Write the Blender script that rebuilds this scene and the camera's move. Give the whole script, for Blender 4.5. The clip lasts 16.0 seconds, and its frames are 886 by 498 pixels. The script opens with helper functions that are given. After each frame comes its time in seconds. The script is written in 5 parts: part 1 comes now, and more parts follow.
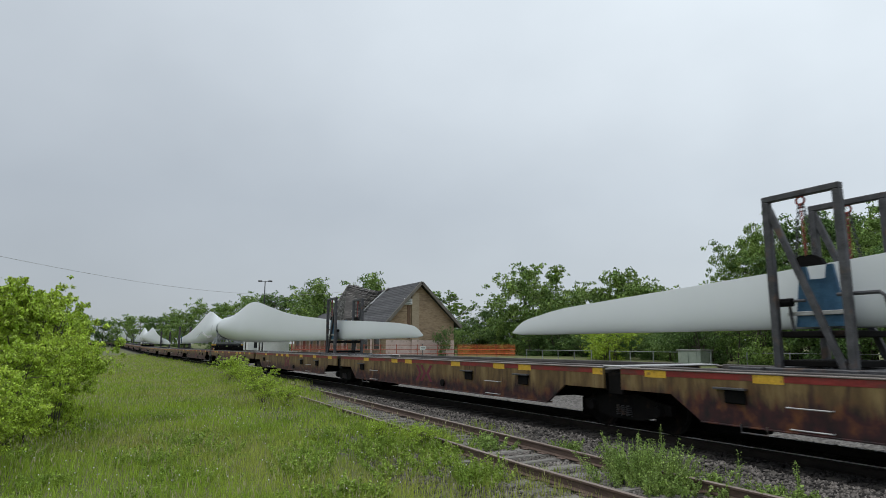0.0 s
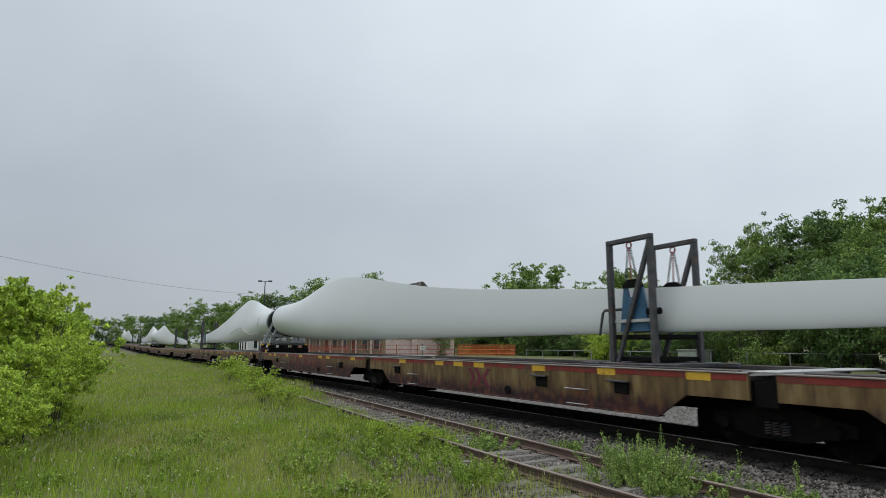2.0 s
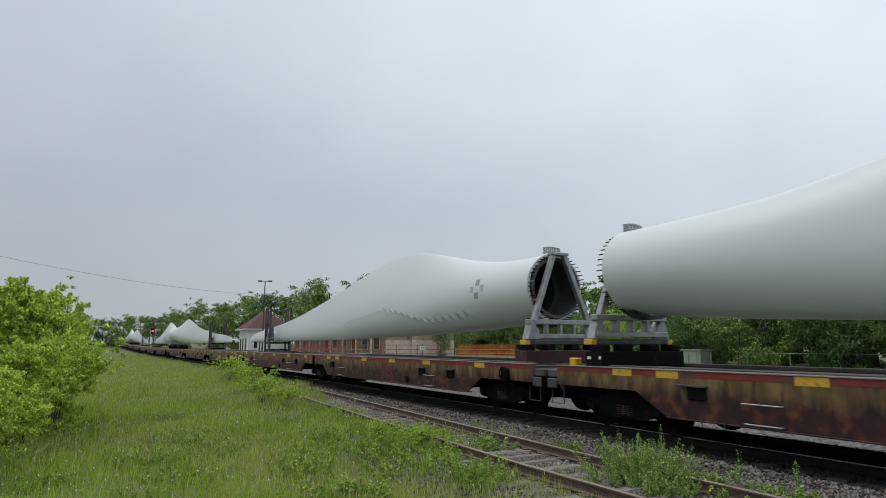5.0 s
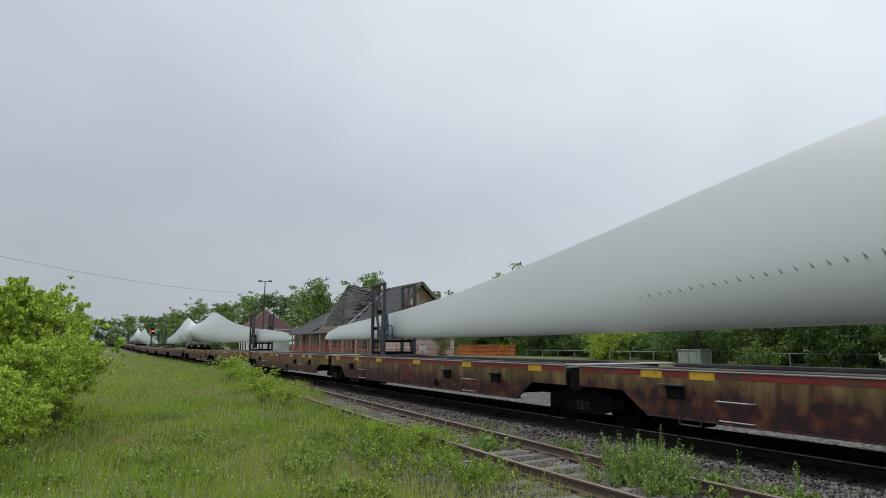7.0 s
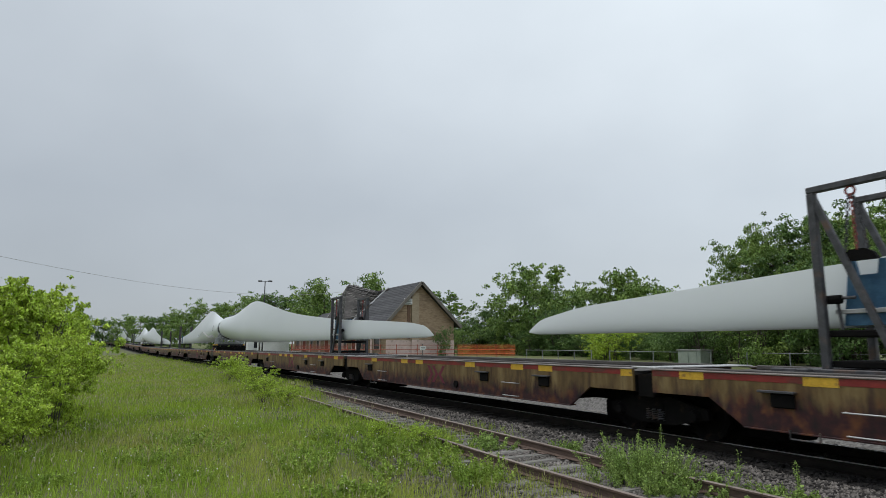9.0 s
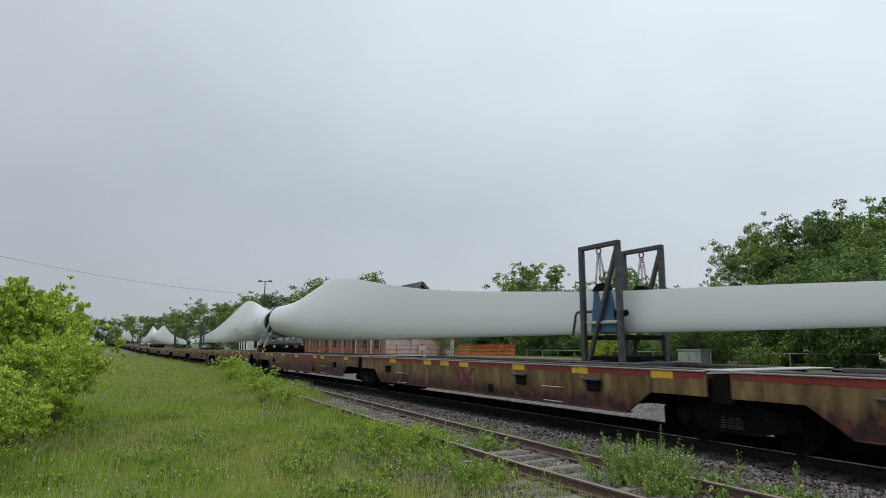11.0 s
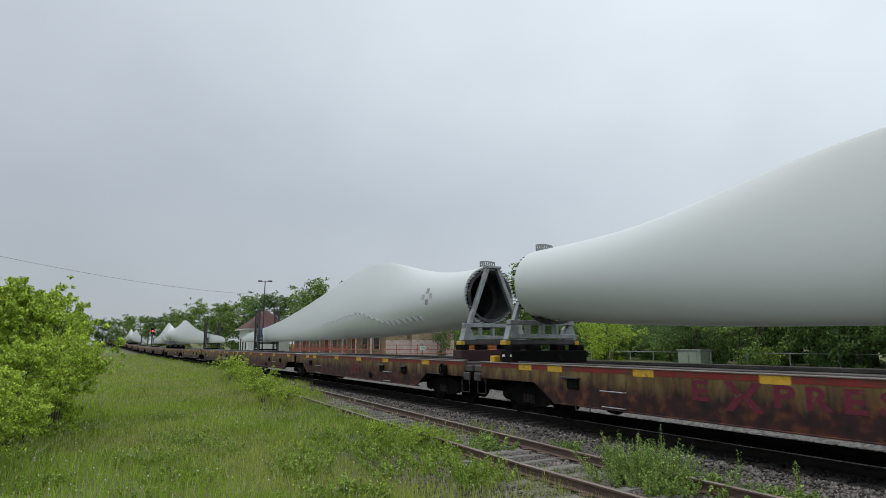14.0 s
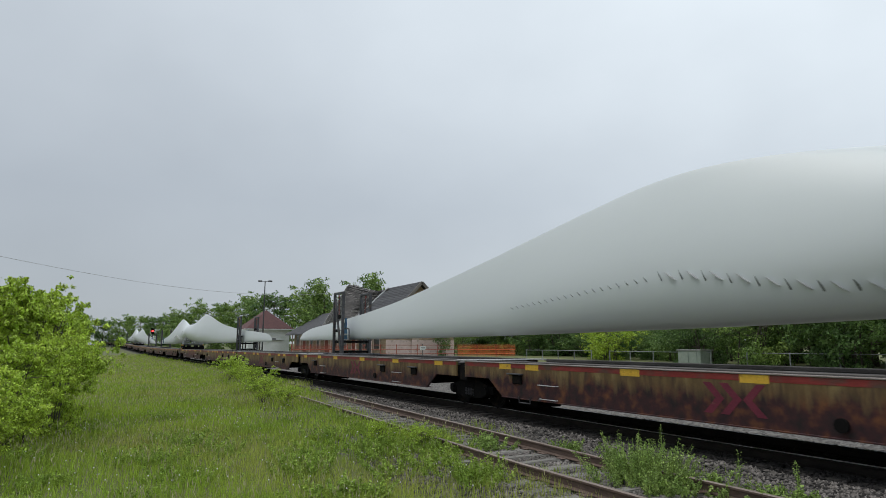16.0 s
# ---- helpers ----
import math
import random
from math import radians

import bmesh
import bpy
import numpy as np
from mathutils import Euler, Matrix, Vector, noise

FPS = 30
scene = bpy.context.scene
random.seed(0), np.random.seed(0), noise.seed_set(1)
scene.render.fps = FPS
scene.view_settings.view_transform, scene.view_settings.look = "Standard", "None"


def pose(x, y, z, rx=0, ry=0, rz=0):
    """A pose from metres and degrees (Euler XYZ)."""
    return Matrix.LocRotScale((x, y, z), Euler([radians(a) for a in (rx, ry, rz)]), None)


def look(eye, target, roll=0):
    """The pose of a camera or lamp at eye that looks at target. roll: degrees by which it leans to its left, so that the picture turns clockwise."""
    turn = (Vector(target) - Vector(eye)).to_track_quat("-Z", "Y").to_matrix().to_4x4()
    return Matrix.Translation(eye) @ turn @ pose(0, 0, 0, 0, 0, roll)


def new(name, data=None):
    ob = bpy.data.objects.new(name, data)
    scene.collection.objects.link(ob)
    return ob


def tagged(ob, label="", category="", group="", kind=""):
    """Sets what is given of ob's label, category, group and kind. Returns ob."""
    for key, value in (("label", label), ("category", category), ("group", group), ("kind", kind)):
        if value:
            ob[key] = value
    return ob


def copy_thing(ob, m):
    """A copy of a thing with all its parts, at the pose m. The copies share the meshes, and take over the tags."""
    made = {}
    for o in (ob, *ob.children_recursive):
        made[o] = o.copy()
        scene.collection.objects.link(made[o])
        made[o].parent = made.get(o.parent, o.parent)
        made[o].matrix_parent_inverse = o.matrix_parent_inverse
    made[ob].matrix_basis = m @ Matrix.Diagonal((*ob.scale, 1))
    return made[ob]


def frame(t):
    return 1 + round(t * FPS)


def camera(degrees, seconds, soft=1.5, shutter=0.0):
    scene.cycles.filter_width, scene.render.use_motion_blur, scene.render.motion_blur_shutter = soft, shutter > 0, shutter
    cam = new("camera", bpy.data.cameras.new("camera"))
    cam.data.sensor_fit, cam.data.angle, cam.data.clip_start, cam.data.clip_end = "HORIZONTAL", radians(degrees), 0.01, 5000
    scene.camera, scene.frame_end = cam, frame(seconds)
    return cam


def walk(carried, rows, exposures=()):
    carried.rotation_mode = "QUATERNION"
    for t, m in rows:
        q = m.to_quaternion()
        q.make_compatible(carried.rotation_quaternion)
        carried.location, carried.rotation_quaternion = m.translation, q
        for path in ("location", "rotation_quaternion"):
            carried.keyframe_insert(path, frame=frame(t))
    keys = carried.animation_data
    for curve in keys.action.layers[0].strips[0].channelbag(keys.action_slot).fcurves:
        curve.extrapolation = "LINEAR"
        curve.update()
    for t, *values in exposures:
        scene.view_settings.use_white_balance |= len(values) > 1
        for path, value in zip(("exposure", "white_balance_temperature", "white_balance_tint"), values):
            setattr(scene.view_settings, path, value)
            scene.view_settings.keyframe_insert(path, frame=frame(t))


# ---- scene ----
# camera: stands still on the grass beside a disused siding
cam = camera(71.5, 16.0, soft=0.8, shutter=0.12)
EYE = (0.0, 0.0, 1.68)
AIM = (-8.66368, 4.74703, 3.23124)
walk(cam, [(0.0, look(EYE, AIM)), (16.0, look(EYE, AIM))])

# overcast daylight
SUN_AZ, SUN_EL = radians(215), radians(70)
world = bpy.data.worlds.new("overcast_sky")
scene.world = world
world.use_nodes = True


def sky_nodes():
    nt = world.node_tree
    nt.nodes.clear()
    out = nt.nodes.new("ShaderNodeOutputWorld")
    bg = nt.nodes.new("ShaderNodeBackground")
    sky = nt.nodes.new("ShaderNodeTexSky")
    sky.sky_type = "NISHITA"
    sky.sun_disc = False
    sky.sun_elevation, sky.sun_rotation = SUN_EL, SUN_AZ
    tc = nt.nodes.new("ShaderNodeTexCoord")
    mp = nt.nodes.new("ShaderNodeMapping")
    mp.inputs["Scale"].default_value = (1.0, 1.0, 1.5)
    nz = nt.nodes.new("ShaderNodeTexNoise")
    nz.inputs["Scale"].default_value = 2.1
    nz.inputs["Detail"].default_value = 5.0
    nz.inputs["Roughness"].default_value = 0.48
    sep = nt.nodes.new("ShaderNodeSeparateXYZ")
    height = nt.nodes.new("ShaderNodeValToRGB")
    e = height.color_ramp.elements
    e[0].position, e[0].color = 0.0, (0.60, 0.655, 0.68, 1)
    e[1].position, e[1].color = 0.62, (0.93, 1.02, 1.07, 1)
    m = e.new(0.22)
    m.color = (0.645, 0.715, 0.765, 1)
    cl = nt.nodes.new("ShaderNodeValToRGB")
    c = cl.color_ramp.elements
    c[0].position, c[0].color = 0.30, (0.91, 0.915, 0.925, 1)
    c[1].position, c[1].color = 0.70, (1.07, 1.07, 1.07, 1)
    mul = nt.nodes.new("ShaderNodeMix")
    mul.data_type, mul.blend_type = "RGBA", "MULTIPLY"
    mul.inputs[0].default_value = 1.0
    dim = nt.nodes.new("ShaderNodeMix")
    dim.data_type, dim.blend_type = "RGBA", "MULTIPLY"
    dim.inputs[0].default_value = 1.0
    dim.inputs[7].default_value = (0.1, 0.1, 0.1, 1)
    mix = nt.nodes.new("ShaderNodeMix")
    mix.data_type = "RGBA"
    mix.inputs[0].default_value = 0.95
    lk = nt.links.new
    lk(tc.outputs["Generated"], mp.inputs["Vector"])
    lk(mp.outputs["Vector"], nz.inputs["Vector"])
    lk(tc.outputs["Generated"], sep.inputs[0])
    lk(sep.outputs["Z"], height.inputs[0])
    lk(nz.outputs["Fac"], cl.inputs[0])
    lk(height.outputs[0], mul.inputs[6])
    lk(cl.outputs[0], mul.inputs[7])
    dot = nt.nodes.new("ShaderNodeVectorMath")
    dot.operation = "DOT_PRODUCT"
    dot.inputs[1].default_value = (0.45, 0.80, 0.25)
    side = nt.nodes.new("ShaderNodeValToRGB")
    g = side.color_ramp.elements
    g[0].position, g[0].color = 0.05, (0.70, 0.70, 0.724, 1)
    g[1].position, g[1].color = 1.0, (1.04, 1.036, 1.05, 1)
    gm = g.new(0.45)
    gm.color = (0.815, 0.815, 0.838, 1)
    shift = nt.nodes.new("ShaderNodeMath")
    shift.inputs[1].default_value = 0.45
    lk(tc.outputs["Generated"], dot.inputs[0])
    lk(dot.outputs["Value"], shift.inputs[0])
    lk(shift.outputs[0], side.inputs[0])
    both = nt.nodes.new("ShaderNodeMix")
    both.data_type, both.blend_type = "RGBA", "MULTIPLY"
    both.inputs[0].default_value = 1.0
    lk(side.outputs[0], both.inputs[7])
    lk(sky.outputs[0], dim.inputs[6])
    lk(dim.outputs[2], mix.inputs[6])
    lk(mul.outputs[2], both.inputs[6])
    lk(both.outputs[2], mix.inputs[7])
    lk(mix.outputs[2], bg.inputs["Color"])
    bg.inputs["Strength"].default_value = 1.0
    lk(bg.outputs[0], out.inputs[0])


sky_nodes()
sun = new("sun", bpy.data.lights.new("sun", "SUN"))
sun.data.energy, sun.data.angle, sun.data.color = 1.4, radians(40), (1.0, 0.97, 0.92)
sun.matrix_world = look((-20 + 40 * math.sin(SUN_AZ), 40 * math.cos(SUN_AZ), 110), (-20, 0, 0))


# ---- materials ----
def surface(name, cols, scale=3.0, rough=0.8, metal=0.0, bump=0.3, fine=40.0, spots=None, stretch=(1, 1, 1), vary=0.0,
            island=0.0, translucent=0.0, coords="Object", dist=0.01, spec=0.5, grain=0.28):
    """A surface with coarse stains over fine grain. cols: two to four colours of the coarse ramp; spots: (colour, low, high, scale) of a second layer."""
    m = bpy.data.materials.new(name)
    m.use_nodes = True
    nt = m.node_tree
    lk = nt.links.new
    bs = nt.nodes["Principled BSDF"]
    tc = nt.nodes.new("ShaderNodeTexCoord")
    mp = nt.nodes.new("ShaderNodeMapping")
    mp.inputs["Scale"].default_value = stretch
    lk(tc.outputs[coords], mp.inputs["Vector"])
    n1 = nt.nodes.new("ShaderNodeTexNoise")
    n1.inputs["Scale"].default_value, n1.inputs["Detail"].default_value, n1.inputs["Roughness"].default_value = scale, 6.0, 0.6
    n2 = nt.nodes.new("ShaderNodeTexNoise")
    n2.inputs["Scale"].default_value, n2.inputs["Detail"].default_value = fine, 3.0
    lk(mp.outputs[0], n1.inputs["Vector"])
    lk(mp.outputs[0], n2.inputs["Vector"])
    rp = nt.nodes.new("ShaderNodeValToRGB")
    el = rp.color_ramp.elements
    while len(el) < len(cols):
        el.new(0.5)
    for i, c in enumerate(cols):
        el[i].position = 0.3 + 0.4 * i / max(1, len(cols) - 1)
        el[i].color = (*c, 1)
    lk(n1.outputs["Fac"], rp.inputs[0])
    col = rp.outputs[0]
    if spots:
        n3 = nt.nodes.new("ShaderNodeTexNoise")
        n3.inputs["Scale"].default_value, n3.inputs["Detail"].default_value = spots[3], 5.0
        lk(mp.outputs[0], n3.inputs["Vector"])
        r3 = nt.nodes.new("ShaderNodeMapRange")
        r3.inputs["From Min"].default_value, r3.inputs["From Max"].default_value = spots[1], spots[2]
        lk(n3.outputs["Fac"], r3.inputs["Value"])
        mx = nt.nodes.new("ShaderNodeMix")
        mx.data_type = "RGBA"
        mx.inputs[7].default_value = (*spots[0], 1)
        lk(r3.outputs[0], mx.inputs[0])
        lk(col, mx.inputs[6])
        col = mx.outputs[2]
    # grain and piece-to-piece variation
    val = nt.nodes.new("ShaderNodeMapRange")
    val.inputs["To Min"].default_value, val.inputs["To Max"].default_value = 1 - grain, 1 + grain
    lk(n2.outputs["Fac"], val.inputs["Value"])
    last = val.outputs[0]
    for amount, node, sock in ((vary, "ShaderNodeObjectInfo", "Random"), (island, "ShaderNodeNewGeometry", "Random Per Island")):
        if amount:
            oi = nt.nodes.new(node)
            mr = nt.nodes.new("ShaderNodeMapRange")
            mr.inputs["To Min"].default_value, mr.inputs["To Max"].default_value = 1 - amount, 1 + amount
            lk(oi.outputs[sock], mr.inputs["Value"])
            mm = nt.nodes.new("ShaderNodeMath")
            mm.operation = "MULTIPLY"
            lk(last, mm.inputs[0])
            lk(mr.outputs[0], mm.inputs[1])
            last = mm.outputs[0]
    sc = nt.nodes.new("ShaderNodeVectorMath")
    sc.operation = "SCALE"
    lk(col, sc.inputs[0])
    lk(last, sc.inputs["Scale"])
    lk(sc.outputs[0], bs.inputs["Base Color"])
    bs.inputs["Roughness"].default_value, bs.inputs["Metallic"].default_value = rough, metal
    bs.inputs["Specular IOR Level"].default_value = spec
    if bump:
        bp = nt.nodes.new("ShaderNodeBump")
        bp.inputs["Strength"].default_value, bp.inputs["Distance"].default_value = bump, dist
        lk(n2.outputs["Fac"], bp.inputs["Height"])
        lk(bp.outputs[0], bs.inputs["Normal"])
    if translucent:
        tr = nt.nodes.new("ShaderNodeBsdfTranslucent")
        lk(sc.outputs[0], tr.inputs["Color"])
        ms = nt.nodes.new("ShaderNodeMixShader")
        ms.inputs[0].default_value = translucent
        lk(bs.outputs[0], ms.inputs[1])
        lk(tr.outputs[0], ms.inputs[2])
        lk(ms.outputs[0], nt.nodes["Material Output"].inputs[0])
    return m


LEAF_MID = surface("leaf_mid", [(0.105, 0.180, 0.048), (0.175, 0.272, 0.066), (0.275, 0.375, 0.090)], 0.5, 0.6, bump=0, island=0.6, translucent=0.25, fine=5, spec=0.3)
LEAF_DARK = surface("leaf_dark", [(0.066, 0.126, 0.042), (0.118, 0.202, 0.058), (0.185, 0.280, 0.078)], 0.5, 0.6, bump=0, island=0.6, translucent=0.25, fine=5, spec=0.3)
LEAF_LIGHT = surface("leaf_light", [(0.268, 0.392, 0.046), (0.375, 0.500, 0.062), (0.480, 0.590, 0.082)], 1.2, 0.55, bump=0, island=0.6, translucent=0.25, fine=8, spec=0.3)
LEAF_WEED = surface("leaf_weed", [(0.160, 0.250, 0.057), (0.234, 0.337, 0.083), (0.308, 0.400, 0.108)], 2.0, 0.6, bump=0, island=0.6, translucent=0.25, fine=8, spec=0.3)
BARK = surface("bark", [(0.06, 0.05, 0.04), (0.12, 0.10, 0.08)], 4, 0.9, stretch=(1, 1, 0.25), bump=0.6)
LEAF_MEADOW = surface("leaf_meadow", [(0.190, 0.292, 0.048), (0.262, 0.374, 0.062), (0.345, 0.440, 0.084)], 2.0, 0.6, bump=0, island=0.5, translucent=0.3, fine=8, spec=0.25)
GRASS = surface("grass_blade", [(0.223, 0.340, 0.043), (0.309, 0.430, 0.055), (0.429, 0.520, 0.085)], 0.35, 0.6, bump=0, island=0.35, translucent=0.4, fine=3,
                spots=((0.38, 0.37, 0.11), 0.48, 0.72, 0.16), spec=0.25)
SEED = surface("grass_seed", [(0.356, 0.343, 0.185), (0.475, 0.436, 0.264)], 2, 0.7, bump=0, island=0.3, translucent=0.3, spec=0.2)
WHITE = surface("blade_gelcoat", [(0.575, 0.612, 0.618), (0.596, 0.630, 0.636), (0.612, 0.642, 0.652)], 0.25, 0.34, bump=0.0, fine=1.5, stretch=(0.3, 1, 1), grain=0.015)
MARK_BLACK = surface("black_marking", [(0.03, 0.03, 0.032), (0.05, 0.05, 0.05)], 5, 0.6, bump=0)
# grey of small marks; on the blade fins it paints their shadow
MARK_GREY = surface("grey_marks_and_fin_shade", [(0.216, 0.234, 0.234), (0.276, 0.294, 0.294)], 5, 0.5, bump=0)
GALV = surface("galvanised_steel", [(0.22, 0.235, 0.24), (0.30, 0.315, 0.32), (0.38, 0.39, 0.40)], 5, 0.5, 0.4, bump=0.15)
DARKSTEEL = surface("dark_steel", [(0.036, 0.036, 0.040), (0.060, 0.060, 0.066), (0.088, 0.088, 0.096)], 5, 0.6, 0.2, bump=0.2, spots=((0.12, 0.07, 0.045), 0.58, 0.75, 3))
# near-black base, far below the other steels, with small rust spots
BLACKSTEEL = surface("near_black_steel", [(0.003, 0.003, 0.003), (0.007, 0.006, 0.006)], 4, 0.9, bump=0.3, spots=((0.03, 0.018, 0.012), 0.6, 0.8, 5), spec=0.15)
BLUE = surface("blue_clamp_paint", [(0.02, 0.07, 0.14), (0.03, 0.10, 0.19), (0.05, 0.14, 0.24)], 6, 0.5, bump=0.1)
FLANGE = surface("worn_top_edge", [(0.16, 0.13, 0.115), (0.28, 0.25, 0.235)], 4, 0.6, 0.2, stretch=(0.4, 1, 1))
YELLOW = surface("yellow_paint", [(0.55, 0.32, 0.02), (0.66, 0.40, 0.04)], 8, 0.6, spots=((0.2, 0.1, 0.04), 0.6, 0.75, 9))
REDPAINT = surface("red_stripe_paint", [(0.160, 0.013, 0.011), (0.240, 0.024, 0.019)], 6, 0.6, stretch=(0.4, 1, 1), spots=((0.08, 0.04, 0.028), 0.47, 0.66, 5))
CHAINRED = surface("red_chain_paint", [(0.22, 0.035, 0.03), (0.3, 0.07, 0.05)], 8, 0.6)
DECK = surface("deck_steel", [(0.038, 0.034, 0.032), (0.075, 0.068, 0.064), (0.112, 0.101, 0.094)], 2.5, 0.75, stretch=(0.3, 1, 1), bump=0.3)
PLATE = surface("worn_bright_plate", [(0.35, 0.35, 0.35), (0.5, 0.5, 0.5)], 6, 0.5, 0.3)
LETTER = surface("faded_maroon_lettering", [(0.110, 0.009, 0.026), (0.150, 0.015, 0.034)], 5, 0.7, spots=((0.13, 0.09, 0.05), 0.62, 0.75, 6))
RAILSIDE = surface("rail_rust", [(0.075, 0.05, 0.04), (0.13, 0.085, 0.065)], 10, 0.85, stretch=(0.3, 1, 1))
# worn rail head; pale, half-metallic colour stands for reflected sky
RAILTOP = surface("rail_head_sky_glint", [(0.6, 0.6, 0.6), (0.75, 0.75, 0.75)], 5, 0.4, 0.35, bump=0)
# rail sides painted black for the shadow of the passing train
RAILBLACK = surface("shaded_rail_side", [(0.012, 0.010, 0.009), (0.03, 0.024, 0.02)], 8, 0.85, stretch=(0.3, 1, 1), spec=0.2)
RAILDULL = surface("rail_head_dull", [(0.17, 0.13, 0.11), (0.27, 0.22, 0.19)], 6, 0.6, 0.2, stretch=(0.2, 1, 1))
TIE = surface("weathered_tie", [(0.09, 0.084, 0.076), (0.155, 0.146, 0.132), (0.235, 0.222, 0.205)], 5, 0.9, stretch=(6, 0.8, 6), vary=0.3, bump=0.6)
# oily ties, with the shade below the cars put into the colour
TIEDARK = surface("oily_shaded_tie", [(0.02, 0.018, 0.016), (0.04, 0.035, 0.03)], 5, 0.9, vary=0.3)
STONE = surface("ballast_stone", [(0.089, 0.081, 0.073), (0.141, 0.126, 0.115), (0.200, 0.182, 0.168)], 2, 0.9, island=0.5, bump=0.4, fine=30)
# oily stones, blackened further to carry the train's shade
STONEDARK = surface("oily_shaded_stone", [(0.015, 0.013, 0.012), (0.028, 0.024, 0.022)], 2, 0.85, island=0.6, bump=0.4)


def car_paint(name, seed, worn):
    """Faded cream car paint that rusts from the lower edge up, in runs and blotches."""
    m = surface(name, [(0.062, 0.034, 0.012), (0.135, 0.084, 0.029), (0.225, 0.158, 0.064)], 1.6, 0.72, bump=0.35, fine=60, stretch=(2.6, 1, 0.45), spots=((0.035, 0.014, 0.010), 0.55, 0.70, 2.2))
    nt = m.node_tree
    lk = nt.links.new
    bs = nt.nodes["Principled BSDF"]
    src = bs.inputs["Base Color"].links[0].from_socket
    tc = nt.nodes.new("ShaderNodeTexCoord")
    mp = nt.nodes.new("ShaderNodeMapping")
    mp.inputs["Location"].default_value = (seed * 7.3, seed * 1.7, 0)
    mp.inputs["Scale"].default_value = (2.4, 1.0, 0.42)
    n = nt.nodes.new("ShaderNodeTexNoise")
    n.inputs["Scale"].default_value, n.inputs["Detail"].default_value, n.inputs["Roughness"].default_value = 1.6, 8.0, 0.72
    sp = nt.nodes.new("ShaderNodeSeparateXYZ")
    up = nt.nodes.new("ShaderNodeMapRange")
    up.inputs["From Min"].default_value, up.inputs["From Max"].default_value = 0.45, 1.22
    up.inputs["To Min"].default_value, up.inputs["To Max"].default_value = 0.86 + worn, 0.10 + worn
    ad = nt.nodes.new("ShaderNodeMath")
    ad.operation = "ADD"
    st = nt.nodes.new("ShaderNodeMapRange")
    st.inputs["From Min"].default_value, st.inputs["From Max"].default_value = 0.80, 1.07
    rust = nt.nodes.new("ShaderNodeValToRGB")
    n4 = nt.nodes.new("ShaderNodeTexNoise")
    n4.inputs["Scale"].default_value, n4.inputs["Detail"].default_value = 5.0, 6.0
    e = rust.color_ramp.elements
    e[0].position, e[0].color = 0.3, (0.006, 0.002, 0.003, 1)
    e[1].position, e[1].color = 0.76, (0.14, 0.046, 0.012, 1)
    mid = e.new(0.5)
    mid.color = (0.036, 0.0065, 0.0085, 1)
    mx = nt.nodes.new("ShaderNodeMix")
    mx.data_type = "RGBA"
    lk(tc.outputs["Object"], mp.inputs[0])
    lk(mp.outputs[0], n.inputs["Vector"])
    lk(tc.outputs["Object"], n4.inputs["Vector"])
    lk(tc.outputs["Object"], sp.inputs[0])
    lk(sp.outputs["Z"], up.inputs["Value"])
    lk(up.outputs[0], ad.inputs[0])
    lk(n.outputs["Fac"], ad.inputs[1])
    lk(ad.outputs[0], st.inputs["Value"])
    lk(n4.outputs["Fac"], rust.inputs[0])
    lk(st.outputs[0], mx.inputs[0])
    lk(src, mx.inputs[6])
    lk(rust.outputs[0], mx.inputs[7])
    lk(mx.outputs[2], bs.inputs["Base Color"])
    return m


CARPAINT = [car_paint("rusted_cream_paint", i, w) for i, w in enumerate((0.05, -0.02, -0.13, -0.17, 0.02))]


